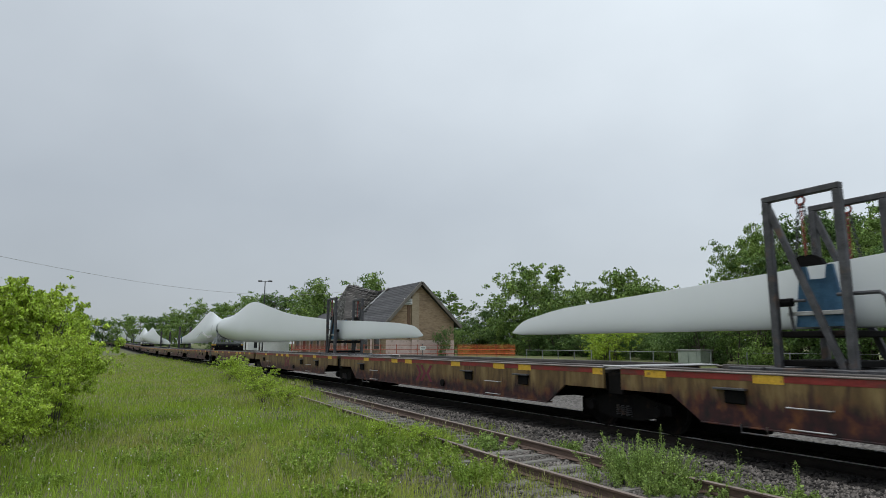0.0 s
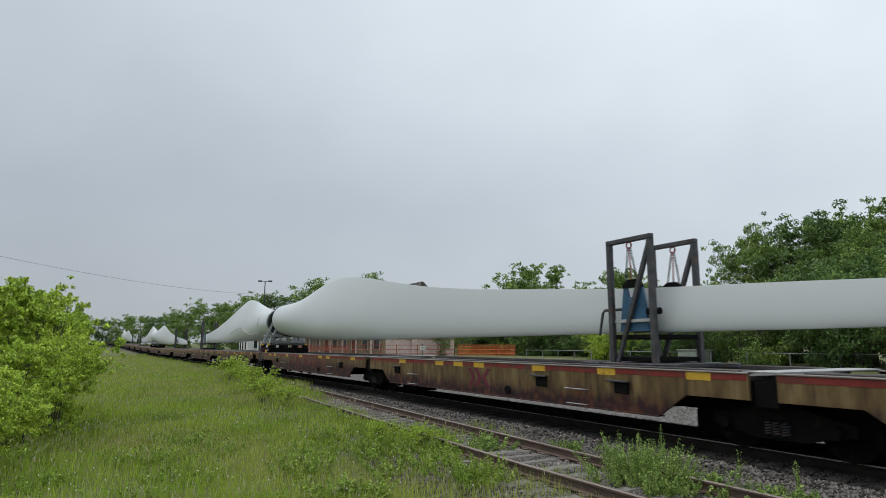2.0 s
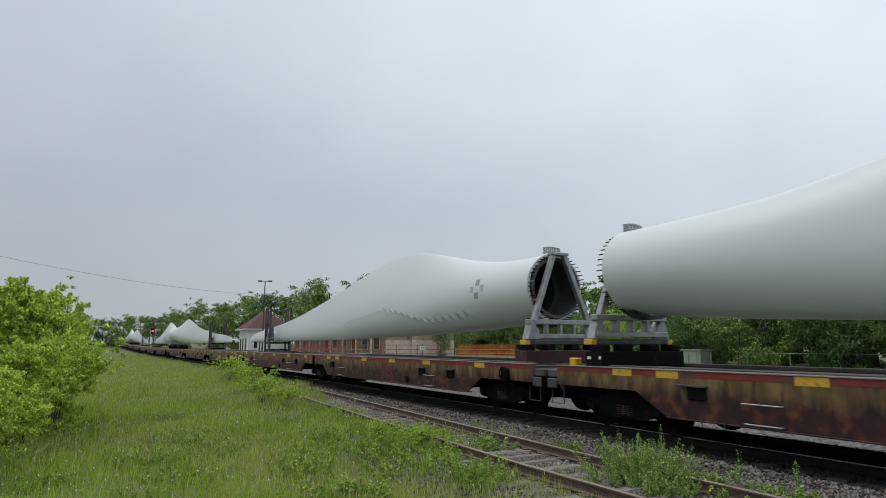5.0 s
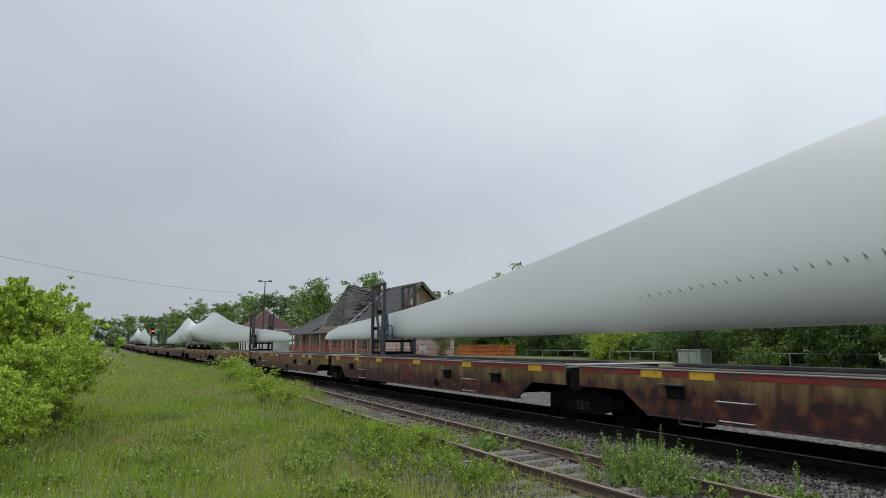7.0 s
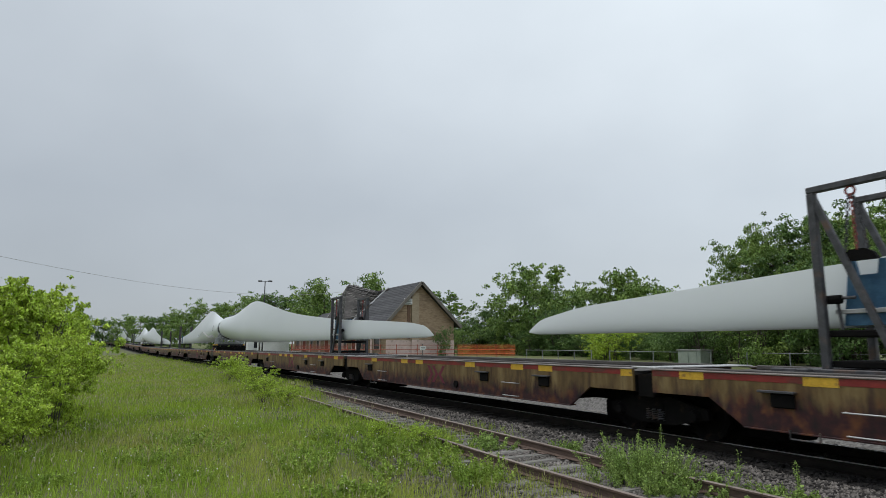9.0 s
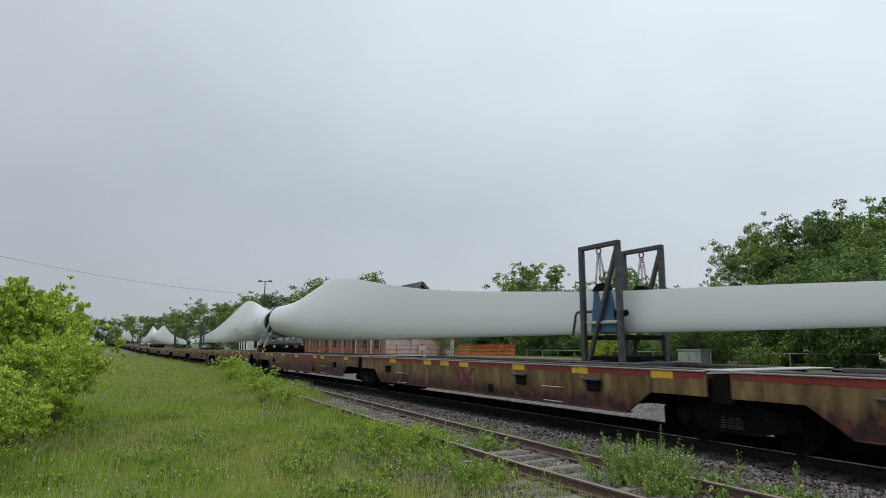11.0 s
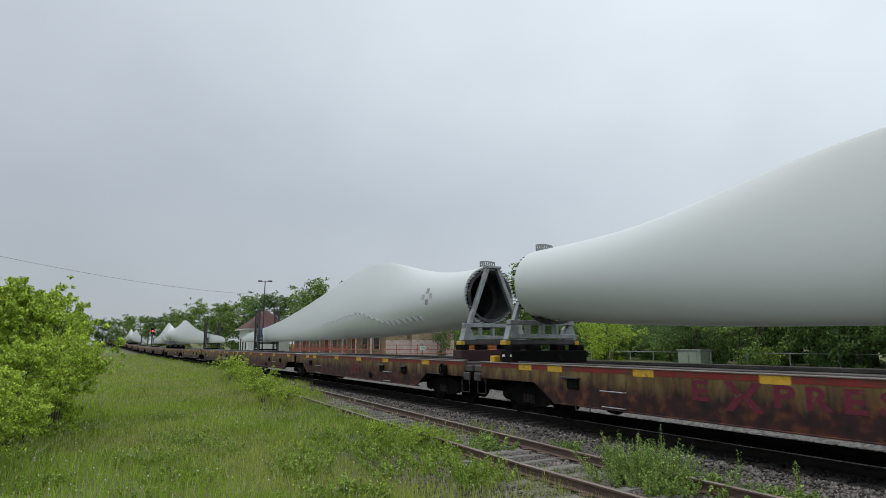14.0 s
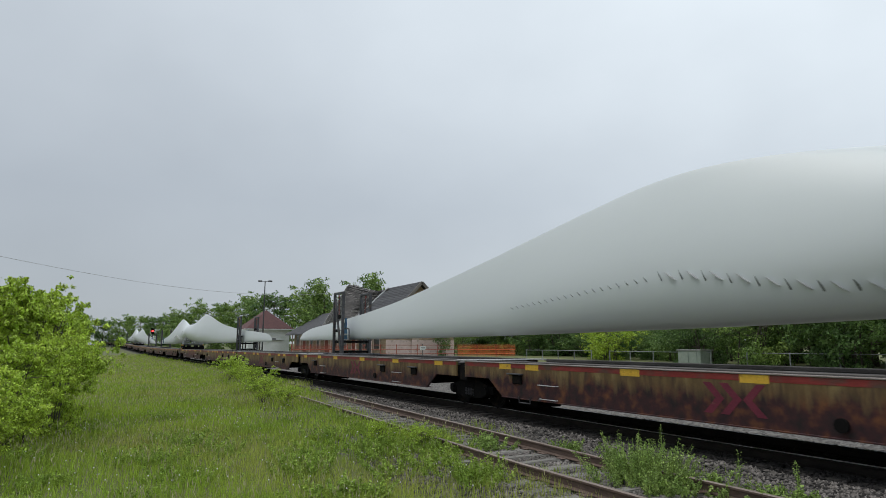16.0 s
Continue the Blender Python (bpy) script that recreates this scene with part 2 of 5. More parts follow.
# ---- mesh building ----
class Mesh:
    """Collects vertices and faces of one part."""

    def __init__(self):
        self.v, self.f, self.mi = [], [], []

    def add(self, verts, faces, mi=0):
        o = len(self.v)
        self.v.extend(verts)
        self.f.extend([tuple(i + o for i in f) for f in faces])
        self.mi.extend([mi] * len(faces))
        return self

    def box(self, lo, hi, c=0.0, mi=0):
        """An upright box; c: width of its chamfer."""
        (x0, y0, z0), (x1, y1, z1) = lo, hi
        if c <= 0:
            return self.add([(x, y, z) for z in (z0, z1) for x, y in ((x0, y0), (x1, y0), (x1, y1), (x0, y1))],
                            [(3, 2, 1, 0), (4, 5, 6, 7), (0, 1, 5, 4), (1, 2, 6, 5), (2, 3, 7, 6), (3, 0, 4, 7)], mi)
        c = min(c, (x1 - x0) * 0.4, (y1 - y0) * 0.4, (z1 - z0) * 0.4)

        def ring(z, d):
            return [(x0 + d, y0 + c + d * 0, z), (x0 + c + d * 0, y0 + d, z), (x1 - c, y0 + d, z), (x1 - d, y0 + c, z),
                    (x1 - d, y1 - c, z), (x1 - c, y1 - d, z), (x0 + c, y1 - d, z), (x0 + d, y1 - c, z)]
        vs = ring(z0, c) + ring(z0 + c, 0) + ring(z1 - c, 0) + ring(z1, c)
        fs = [tuple(range(7, -1, -1)), tuple(range(24, 32))]
        for k in range(3):
            for i in range(8):
                j = (i + 1) % 8
                fs.append((k * 8 + i, k * 8 + j, k * 8 + 8 + j, k * 8 + 8 + i))
        return self.add(vs, fs, mi)

    def beam(self, a, b, w, h, mi=0, c=0.0):
        """A bar of section w x h from a to b."""
        a, b = Vector(a), Vector(b)
        d = (b - a).normalized()
        side = d.cross(Vector((0, 0, 1)))
        side = side.normalized() if side.length > 1e-3 else Vector((0, 1, 0))
        up = side.cross(d)
        c = min(c, w * 0.3, h * 0.3)
        if c > 0:
            sec = [(-w / 2 + c, -h / 2), (w / 2 - c, -h / 2), (w / 2, -h / 2 + c), (w / 2, h / 2 - c), (w / 2 - c, h / 2), (-w / 2 + c, h / 2), (-w / 2, h / 2 - c), (-w / 2, -h / 2 + c)]
        else:
            sec = [(-w / 2, -h / 2), (w / 2, -h / 2), (w / 2, h / 2), (-w / 2, h / 2)]
        n = len(sec)
        vs = [tuple(p + side * s + up * t) for p in (a, b) for s, t in sec]
        fs = [tuple(range(n - 1, -1, -1)), tuple(range(n, 2 * n))] + [(i, (i + 1) % n, n + (i + 1) % n, n + i) for i in range(n)]
        return self.add(vs, fs, mi)

    def tube(self, pts, radii, n=8, mi=0, closed=False, caps=True):
        pts = [Vector(p) for p in pts]
        if isinstance(radii, (int, float)):
            radii = [radii] * len(pts)
        vs, fs = [], []
        k = len(pts)
        ref = None
        for i, p in enumerate(pts):
            d = (pts[(i + 1) % k] - pts[i - 1]) if closed else (pts[min(i + 1, k - 1)] - pts[max(i - 1, 0)])
            d.normalize()
            if ref is None:
                ref = Vector((0, 0, 1)) if abs(d.z) < 0.9 else Vector((1, 0, 0))
            s = d.cross(ref).normalized()
            u = s.cross(d)
            ref = u
            for j in range(n):
                a = 2 * math.pi * j / n
                vs.append(tuple(p + (s * math.cos(a) + u * math.sin(a)) * radii[i]))
        for i in range(k if closed else k - 1):
            for j in range(n):
                a, b = i * n + j, i * n + (j + 1) % n
                c, d2 = ((i + 1) % k) * n + (j + 1) % n, ((i + 1) % k) * n + j
                fs.append((a, b, c, d2))
        if caps and not closed:
            fs.append(tuple(range(n - 1, -1, -1)))
            fs.append(tuple(range((k - 1) * n, k * n)))
        return self.add(vs, fs, mi)

    def prism(self, outline, y0, y1, mi=0, axis="y"):
        """An outline of (x, z) points given a depth from y0 to y1."""
        n = len(outline)
        put = (lambda p, y: (p[0], y, p[1])) if axis == "y" else (lambda p, y: (y, p[0], p[1]))
        vs = [put(p, y0) for p in outline] + [put(p, y1) for p in outline]
        fs = [tuple(range(n)), tuple(range(2 * n - 1, n - 1, -1))] + [(i, n + i, n + (i + 1) % n, (i + 1) % n) for i in range(n)]
        return self.add(vs, fs, mi)

    def data(self, name, materials, smooth=False):
        me = bpy.data.meshes.new(name)
        me.from_pydata(self.v, [], self.f)
        for m in materials:
            me.materials.append(m)
        if len(materials) > 1:
            me.polygons.foreach_set("material_index", self.mi)
        if smooth:
            me.polygons.foreach_set("use_smooth", [True] * len(me.polygons))
        me.update()
        return me


def part(name, mesh, material, parent=None, label="", smooth=False):
    """Links a Mesh as one object under a thing or a part."""
    mats = material if isinstance(material, (list, tuple)) else [material]
    ob = new(name, mesh.data(name, mats, smooth) if isinstance(mesh, Mesh) else mesh)
    if parent is not None:
        ob.parent = parent
    if label:
        tagged(ob, label)
    return ob


def thing(name, label, category, group="", kind=""):
    ob = new(name)
    ob.empty_display_size = 0.3
    return tagged(ob, label, category, group, kind)


# ---- the line of the railway: straight here, bending gently far off ----
def bend(x):
    return -0.97e-4 * x * x if -420 < x < 0 else (0.0 if x >= 0 else -0.97e-4 * 420 * 420 + 0.0815 * (x + 420))


TRACK_Y, SIDING_Y = 10.42, 6.5


def siding_y(x):
    return SIDING_Y + (0.045 * (-8 - x) if x < -8 else 0.0)


def smooth01(a, b, x):
    t = min(1.0, max(0.0, (x - a) / (b - a)))
    return t * t * (3 - 2 * t)


def meadow_edge(x):
    """Where the meadow gives way to gravel, across the line."""
    return 4.2 + 1.5 * smooth01(-6.8, -10.5, x) + 1.0 * smooth01(-10.5, -20, x) + 1.5 * smooth01(-20, -30, x)


def grade(x):
    """Rise of the line in the distance."""
    return 1.9 * smooth01(-95, -290, x)


def ground_z(x, y):
    """Height of the ground."""
    q = y - bend(x)
    z = -0.46 + 0.05 * noise.noise((x * 0.12, y * 0.12, 1.0)) * 2
    z += (-0.30 - z) * smooth01(4.2, 5.4, q)
    z += (-0.19 - z) * smooth01(8.0, 8.9, q)
    z += (-0.5 - z) * smooth01(12.2, 13.2, q)
    z += (0.55 - z) * smooth01(13.4, 15.5, q)
    z += smooth01(60, 200, q) * 1.0
    z += smooth01(-6, -40, q) * 0.4 + grade(x)
    return z
# ---- ground ----
def ground_material():
    m = surface("meadow_soil", [(0.075, 0.085, 0.03), (0.11, 0.125, 0.04), (0.15, 0.155, 0.06)], 0.6, 0.95, bump=0.6, fine=25, dist=0.03)
    nt = m.node_tree
    lk = nt.links.new
    bs = nt.nodes["Principled BSDF"]
    src = bs.inputs["Base Color"].links[0].from_socket
    at = nt.nodes.new("ShaderNodeAttribute")
    at.attribute_name = "gravel"
    vo = nt.nodes.new("ShaderNodeTexVoronoi")
    vo.inputs["Scale"].default_value = 18.0
    tc = nt.nodes.new("ShaderNodeTexCoord")
    lk(tc.outputs["Object"], vo.inputs["Vector"])
    rp = nt.nodes.new("ShaderNodeValToRGB")
    rp.color_ramp.elements[0].color = (0.07, 0.066, 0.062, 1)
    rp.color_ramp.elements[1].color = (0.20, 0.19, 0.18, 1)
    sp = nt.nodes.new("ShaderNodeSeparateColor")
    lk(vo.outputs["Color"], sp.inputs[0])
    lk(sp.outputs[0], rp.inputs[0])
    # oil plus painted shade: near-black ground along the main track
    oil_shade = nt.nodes.new("ShaderNodeAttribute")
    oil_shade.attribute_name = "oil_shade"
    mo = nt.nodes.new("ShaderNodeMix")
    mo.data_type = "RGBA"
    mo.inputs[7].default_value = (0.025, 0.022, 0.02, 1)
    lk(oil_shade.outputs["Fac"], mo.inputs[0])
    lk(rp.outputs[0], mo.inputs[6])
    mx = nt.nodes.new("ShaderNodeMix")
    mx.data_type = "RGBA"
    lk(at.outputs["Fac"], mx.inputs[0])
    lk(src, mx.inputs[6])
    lk(mo.outputs[2], mx.inputs[7])
    lk(mx.outputs[2], bs.inputs["Base Color"])
    return m


def spaced(a, b, near, grow):
    out, x, s = [a], a, near
    while x < b:
        x += s
        s *= grow
        out.append(min(x, b))
    return out


def build_ground():
    xs = sorted(set([-v for v in spaced(0, 3000, 0.5, 1.035)] + spaced(0, 3000, 1.0, 1.12)))
    ys = sorted(set([-v for v in spaced(0, 3000, 0.5, 1.09)] + [i * 0.35 for i in range(0, 72)] + spaced(25, 3000, 1.0, 1.12)))
    v = [(x, y + bend(x) * (1 if -420 < x else 1), 0) for x in xs for y in ys]
    v = [(x, y, ground_z(x, y)) for x, y, _ in v]
    n = len(ys)
    f = [(i * n + j, (i + 1) * n + j, (i + 1) * n + j + 1, i * n + j + 1) for i in range(len(xs) - 1) for j in range(n - 1)]
    me = bpy.data.meshes.new("ground")
    me.from_pydata(v, [], f)
    me.materials.append(ground_material())
    me.polygons.foreach_set("use_smooth", [True] * len(f))
    ga = me.attributes.new("gravel", "FLOAT", "POINT")
    oi = me.attributes.new("oil_shade", "FLOAT", "POINT")
    g, o = [], []
    for x, y, z in v:
        q = y - bend(x)
        w = noise.noise((x * 0.5, y * 0.5, 3.0)) * 0.8
        far = meadow_edge(x)
        g.append(smooth01(far - 0.3, far + 0.7, q + w) * (1 - smooth01(15.0, 16.5, q + w)))
        # band of oil and painted train shade, both sides of the track
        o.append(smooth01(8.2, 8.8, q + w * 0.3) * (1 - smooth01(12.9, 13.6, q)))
    ga.data.foreach_set("value", g)
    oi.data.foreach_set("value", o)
    tagged(new("ground", me), "uneven grassy ground with gravel beside the tracks", "ground", kind="structure")


build_ground()


# ---- tracks ----
def rail_mesh(xs, yf, top, height):
    """A rail of true section along the line y = yf(x)."""
    sec = [(-0.068, 0.0), (0.068, 0.0), (0.068, 0.012), (0.012, 0.03), (0.010, 0.72), (0.036, 0.80), (0.036, 0.96), (0.026, 1.0), (-0.026, 1.0), (-0.036, 0.96), (-0.036, 0.80), (-0.010, 0.72), (-0.012, 0.03), (-0.068, 0.012)]
    n = len(sec)
    m = Mesh()
    vs = [(x, yf(x) + a, grade(x) + top - height + (b if b in (0.012, 0.03) else b * height)) for x in xs for a, b in sec]
    for i in range(len(xs) - 1):
        for j in range(n):
            k = (j + 1) % n
            m.f.append((i * n + j, (i + 1) * n + j, (i + 1) * n + k, i * n + k))
            m.mi.append(1 if j in (6, 7, 8) else 0)
    m.v = vs
    m.f += [tuple(range(n)), tuple(range((len(xs) - 1) * n + n - 1, (len(xs) - 1) * n - 1, -1))]
    m.mi += [0, 0]
    return m


def tie_mesh(length, rough):
    m = Mesh()
    m.box((-0.115, -length / 2, -0.17), (0.115, length / 2, 0.0), 0.018)
    rnd = random.Random(rough)
    m.v = [(x + rnd.uniform(-0.012, 0.012), y + rnd.uniform(-0.03, 0.03), z + rnd.uniform(-0.01, 0.006)) for x, y, z in m.v]
    return m


def build_tracks():
    main = thing("railway_track", "main line track, worn rails with painted glint, on oily ballast darkened for shade", "railway track", kind="structure")
    xs = [40 - 1.0 * i for i in range(94)] + [-54 - 6.0 * i for i in range(1, 62)]
    for off in (-0.7175, 0.7175):
        part("rail", rail_mesh(xs, lambda x: TRACK_Y + off + bend(x), 0.0, 0.17), [RAILBLACK, RAILTOP], main, "steel rail with sky glint painted on its running surface")
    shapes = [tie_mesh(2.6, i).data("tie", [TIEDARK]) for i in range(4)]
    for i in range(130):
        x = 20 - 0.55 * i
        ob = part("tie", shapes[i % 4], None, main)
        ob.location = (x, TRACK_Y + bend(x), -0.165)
    side = thing("siding_track", "disused siding with rusty rails and weathered wooden ties in weeds", "railway track", kind="structure")
    sx = [20 - 0.8 * i for i in range(82)]
    for off in (-0.7175, 0.7175):
        part("rail", rail_mesh(sx, lambda x: siding_y(x) + off + bend(x), -0.10, 0.15), [RAILSIDE, RAILDULL], side, "rusty brown steel rail")
    shapes = [tie_mesh(2.55, 10 + i).data("tie", [TIE]) for i in range(5)]
    rnd = random.Random(3)
    plate = Mesh().box((-0.09, -0.16, 0), (0.09, 0.16, 0.015), 0.004)
    pm = plate.data("tie_plate", [RAILSIDE])
    for i in range(100):
        x = 17.0 - 0.56 * i
        ob = part("tie", shapes[i % 5], None, side)
        ob.location = (x + rnd.uniform(-0.05, 0.05), siding_y(x) + bend(x) + rnd.uniform(-0.06, 0.06), -0.256 + rnd.uniform(-0.012, 0.0))
        ob.rotation_euler = (0, 0, rnd.uniform(-0.05, 0.05))
        if i < 65:
            for off in (-0.7175, 0.7175):
                pl = part("tie_plate", pm, None, side)
                pl.location = (x, siding_y(x) + bend(x) + off, -0.258)


build_tracks()


# ---- trees and bushes ----
def leaf_cloud(rnd, clumps, leaf, count, spread=1.0, flat=0.6):
    """Leaves, two triangles each, scattered round the clumps (x, y, z, radius)."""
    rng = np.random.default_rng(rnd.randint(0, 10 ** 6))
    c = np.array(clumps)
    p = c[:, 3] ** 2
    idx = rng.choice(len(c), count, p=p / p.sum())
    d = rng.normal(size=(count, 3))
    d /= np.linalg.norm(d, axis=1)[:, None]
    r = rng.random(count) ** 0.45
    pos = c[idx, :3] + d * (c[idx, 3] * r * spread)[:, None] * np.array([1, 1, flat])
    nrm = d * 0.6 + rng.normal(size=(count, 3)) * 0.6 + np.array([0, 0, 0.5])
    nrm /= np.linalg.norm(nrm, axis=1)[:, None]
    t = np.cross(nrm, rng.normal(size=(count, 3)))
    t /= np.linalg.norm(t, axis=1)[:, None]
    b = np.cross(nrm, t)
    size = leaf * rng.uniform(0.55, 1.25, count)[:, None]
    droop = np.array([0, 0, -0.25]) * size
    v = np.stack([pos - t * size * 0.5, pos + b * size * 0.3 - nrm * size * 0.1, pos + t * size * 0.55 + droop, pos - b * size * 0.3 - nrm * size * 0.1], 1).reshape(-1, 3)
    k = np.arange(count) * 4
    f = np.concatenate([np.stack([k, k + 1, k + 2], 1), np.stack([k, k + 2, k + 3], 1)])
    return v, f


def mesh_np(name, v, f, mat):
    me = bpy.data.meshes.new(name)
    me.vertices.add(len(v))
    me.vertices.foreach_set("co", np.asarray(v, np.float32).ravel())
    n = f.shape[1]
    me.loops.add(len(f) * n)
    me.loops.foreach_set("vertex_index", f.astype(np.int32).ravel())
    me.polygons.add(len(f))
    me.polygons.foreach_set("loop_start", np.arange(len(f), dtype=np.int32) * n)
    me.materials.append(mat)
    me.update(calc_edges=True)
    return me


def tree_parts(seed, height, width, leaf, count, stems=1, bare=0.25, mat=None, clump=0.16, nclump=70, shape=1.0):
    """Trunk with limbs, and a crown of leaf clumps of uneven outline."""
    rnd = random.Random(seed)
    wood = Mesh()
    clumps = []
    for s in range(stems):
        lean = Vector((rnd.uniform(-1, 1), rnd.uniform(-1, 1), 0)) * (0.10 * width if stems > 1 else 0.04 * width)
        base = Vector((rnd.uniform(-1, 1), rnd.uniform(-1, 1), 0)) * (0.12 * width if stems > 1 else 0)
        r0 = height * (0.022 if stems == 1 else 0.012)
        pts = [base + lean * (t * t) * 2 + Vector((rnd.uniform(-1, 1), rnd.uniform(-1, 1), 0)) * height * 0.012 + Vector((0, 0, t * height * 0.86)) for t in (0, 0.2, 0.4, 0.6, 0.8, 1.0)]
        pts[0].z = -0.15
        wood.tube(pts, [r0, r0 * 0.85, r0 * 0.7, r0 * 0.5, r0 * 0.3, r0 * 0.08], 7)
        limbs = 11 if stems == 1 else 5
        for k in range(limbs):
            t = bare + (0.92 - bare) * (k + rnd.random() * 0.6) / limbs
            seg = min(4, int(t * 5))
            o = pts[seg].lerp(pts[seg + 1], t * 5 - seg)
            a = k * 2.4 + rnd.uniform(-0.5, 0.5) + seed
            env = math.sin(math.pi * min(1.0, (t - bare * 0.6) / (1.08 - bare * 0.6)) ** (0.75 * shape)) * 0.5 + 0.06
            ln = width * env * rnd.uniform(0.75, 1.1)
            tip = o + Vector((math.cos(a) * ln, math.sin(a) * ln, ln * rnd.uniform(0.15, 0.7)))
            mid = o.lerp(tip, 0.5) + Vector((0, 0, -0.06 * ln))
            wood.tube([o, mid, tip], [r0 * 0.35, r0 * 0.2, r0 * 0.05], 5, caps=False)
            for q in range(max(3, nclump // (limbs * stems))):
                w = rnd.uniform(0.3, 1.08)
                c = o.lerp(tip, w) + Vector((rnd.gauss(0, 1), rnd.gauss(0, 1), rnd.gauss(0, 0.8))) * width * 0.085
                clumps.append((c.x, c.y, max(c.z, 0.04 * height), width * clump * rnd.uniform(0.45, 1.05)))
        clumps.append((pts[5].x, pts[5].y, height * 0.90, width * clump * 0.8))
        clumps.append((pts[4].x, pts[4].y, height * 0.80, width * clump))
    v, f = leaf_cloud(rnd, clumps, leaf, count)
    return wood.data("trunk", [BARK], True), mesh_np("crown", v, f, mat or LEAF_MID)


def plant(name, meshes, at, turn, scale, label, category, group=""):
    t = thing(name, label, category, group)
    part("trunk", meshes[0], None, t)
    part("crown", meshes[1], None, t)
    t.location = (at[0], at[1], ground_z(at[0], at[1]) - 0.03)
    t.rotation_euler = (0, 0, turn)
    t.scale = (scale if isinstance(scale, tuple) else (scale, scale, scale))
    return t


def build_trees():
    tall = [tree_parts(11 + i, 10.0, 7.6, 0.165, 38000, mat=(LEAF_MID, LEAF_DARK, LEAF_MID)[i], nclump=760, clump=0.062, bare=0.12) for i in range(3)]
    distant = [tree_parts(11 + i, 10.0, 9.0, 0.34, 9500, mat=(LEAF_MID, LEAF_DARK, LEAF_MID)[i], nclump=420, clump=0.085, bare=0.02) for i in range(3)]
    airy = [tree_parts(31 + i, 10.0, 5.8, 0.18, 15500, mat=(LEAF_DARK, LEAF_MID)[i], nclump=420, clump=0.062, bare=0.16) for i in range(2)]
    bush = [tree_parts(51 + i, 4.0, 4.6, 0.13, 9500, stems=5, bare=0.04, mat=(LEAF_MID, LEAF_LIGHT, LEAF_DARK)[i], nclump=420, clump=0.075) for i in range(3)]
    rnd = random.Random(8)
    # the big trees behind the line: x, y, height of top, kind
    for x, y, top, k in ((-25.8, 38.6, 10.3, 0), (-22.5, 40.2, 11.0, 1), (-19.7, 41.1, 11.6, 2), (-16.4, 41.5, 11.9, 0), (-30.0, 40.6, 6.0, 2), (-14.0, 45.0, 12.4, 1),
                         (-24.0, 44.0, 9.4, 2), (-18.5, 37.0, 8.5, 0), (-10.0, 38.0, 11.5, 1)):
        h = top - 0.1
        wd = 0.78 if x < -25 else 1.0
        plant("tree", tall[k], (x, y), rnd.uniform(0, 6), (h / 10.2 * wd, h / 10.2 * wd, h / 10.2), "broadleaf tree with full dark green crown behind the line", "tree", "trees behind the line")
    for x, y, top, k in ((-60.5, 44.6, 10.6, 0), (-61.5, 48.7, 12.0, 1), (-51.7, 50.4, 10.4, 1), (-49.1, 51.2, 9.4, 0), (-62.0, 52.9, 9.0, 0), (-76.4, 43.3, 9.9, 1), (-69.7, 45.8, 7.4, 0),
                         (-55.0, 52.0, 8.6, 1), (-66.0, 52.0, 8.6, 1), (-97.5, 31.5, 11.6, 0), (-89.9, 36.4, 11.3, 1), (-93.4, 39.7, 12.5, 0), (-45.0, 50.0, 7.8, 0), (-116.0, 36.0, 11.6, 0)):
        plant("tree", distant[k] if x < -85 else airy[k] if k else distant[0] if x > -63 else airy[0], (x, y), rnd.uniform(0, 6), ((top - 0.3) / 10, (top - 0.3) / 10, (top - 0.3) / 9.7),
              "slender tree with loose open crown against the sky", "tree", "trees behind the station")
    for x, y, top, k in ((-128.0, 24.5, 11.8, 0), (-124.0, 29.5, 13.2, 1), (-136.0, 21.0, 11.0, 2), (-140.0, 21.0, 9.0, 1), (-162.0, 17.5, 10.6, 0), (-180.0, 17.0, 9.6, 2), (-197.9, 15.3, 10.4, 1), (-212.3, 10.1, 10.5, 2), (-226.2, 5.8, 10.4, 0), (-240.0, 0.0, 11.0, 1),
                         (-250.0, -8.0, 12.0, 2), (-110.0, 36.0, 9.0, 0), (-104.0, 35.0, 7.4, 2)):
        plant("tree", distant[k], (x, y), rnd.uniform(0, 6), (top - 0.4) / 10, "distant round-crowned tree beside the line", "tree", "distant trees")
    # undergrowth along the far side of the line
    for i in range(38):
        s = i / 37
        x = -72 + 66 * s + rnd.uniform(-1, 1)
        y = 44 - 12 * smooth01(0.3, 0.75, s) + rnd.uniform(-2, 2.5)
        sc = rnd.uniform(0.8, 1.5) * (0.68 if -44 < x < -26 else 1.0)
        plant("bush", bush[rnd.choice((0, 0, 2, 2, 2))], (x, y), rnd.uniform(0, 6), (sc, sc, sc * rnd.uniform(0.8, 1.15)), "leafy bush in the undergrowth across the line", "bush", "undergrowth")
    for i in range(16):
        x = -66 + 3.7 * i
        y = 49 - 8 * smooth01(-45, -22, x) + rnd.uniform(-1, 1)
        sc = rnd.uniform(0.95, 1.3)
        plant("bush", bush[2], (x, y), rnd.uniform(0, 6), (sc * 1.2, sc * 1.2, sc), "dark leafy bush deep in the undergrowth across the line", "bush", "undergrowth")
    plant("bush", bush[2], (-57.6, 31.6), 1.0, (0.45, 0.5, 0.75), "dark bush growing against the station gable", "bush")
    plant("bush", bush[1], (-36.6, 35.0), 1.0, (0.9, 0.9, 0.95), "light green bush standing out from the undergrowth", "bush")
    plant("bush", bush[1], (-39.0, 36.5), 2.0, (0.8, 0.8, 0.8), "light green bush standing out from the undergrowth", "bush")
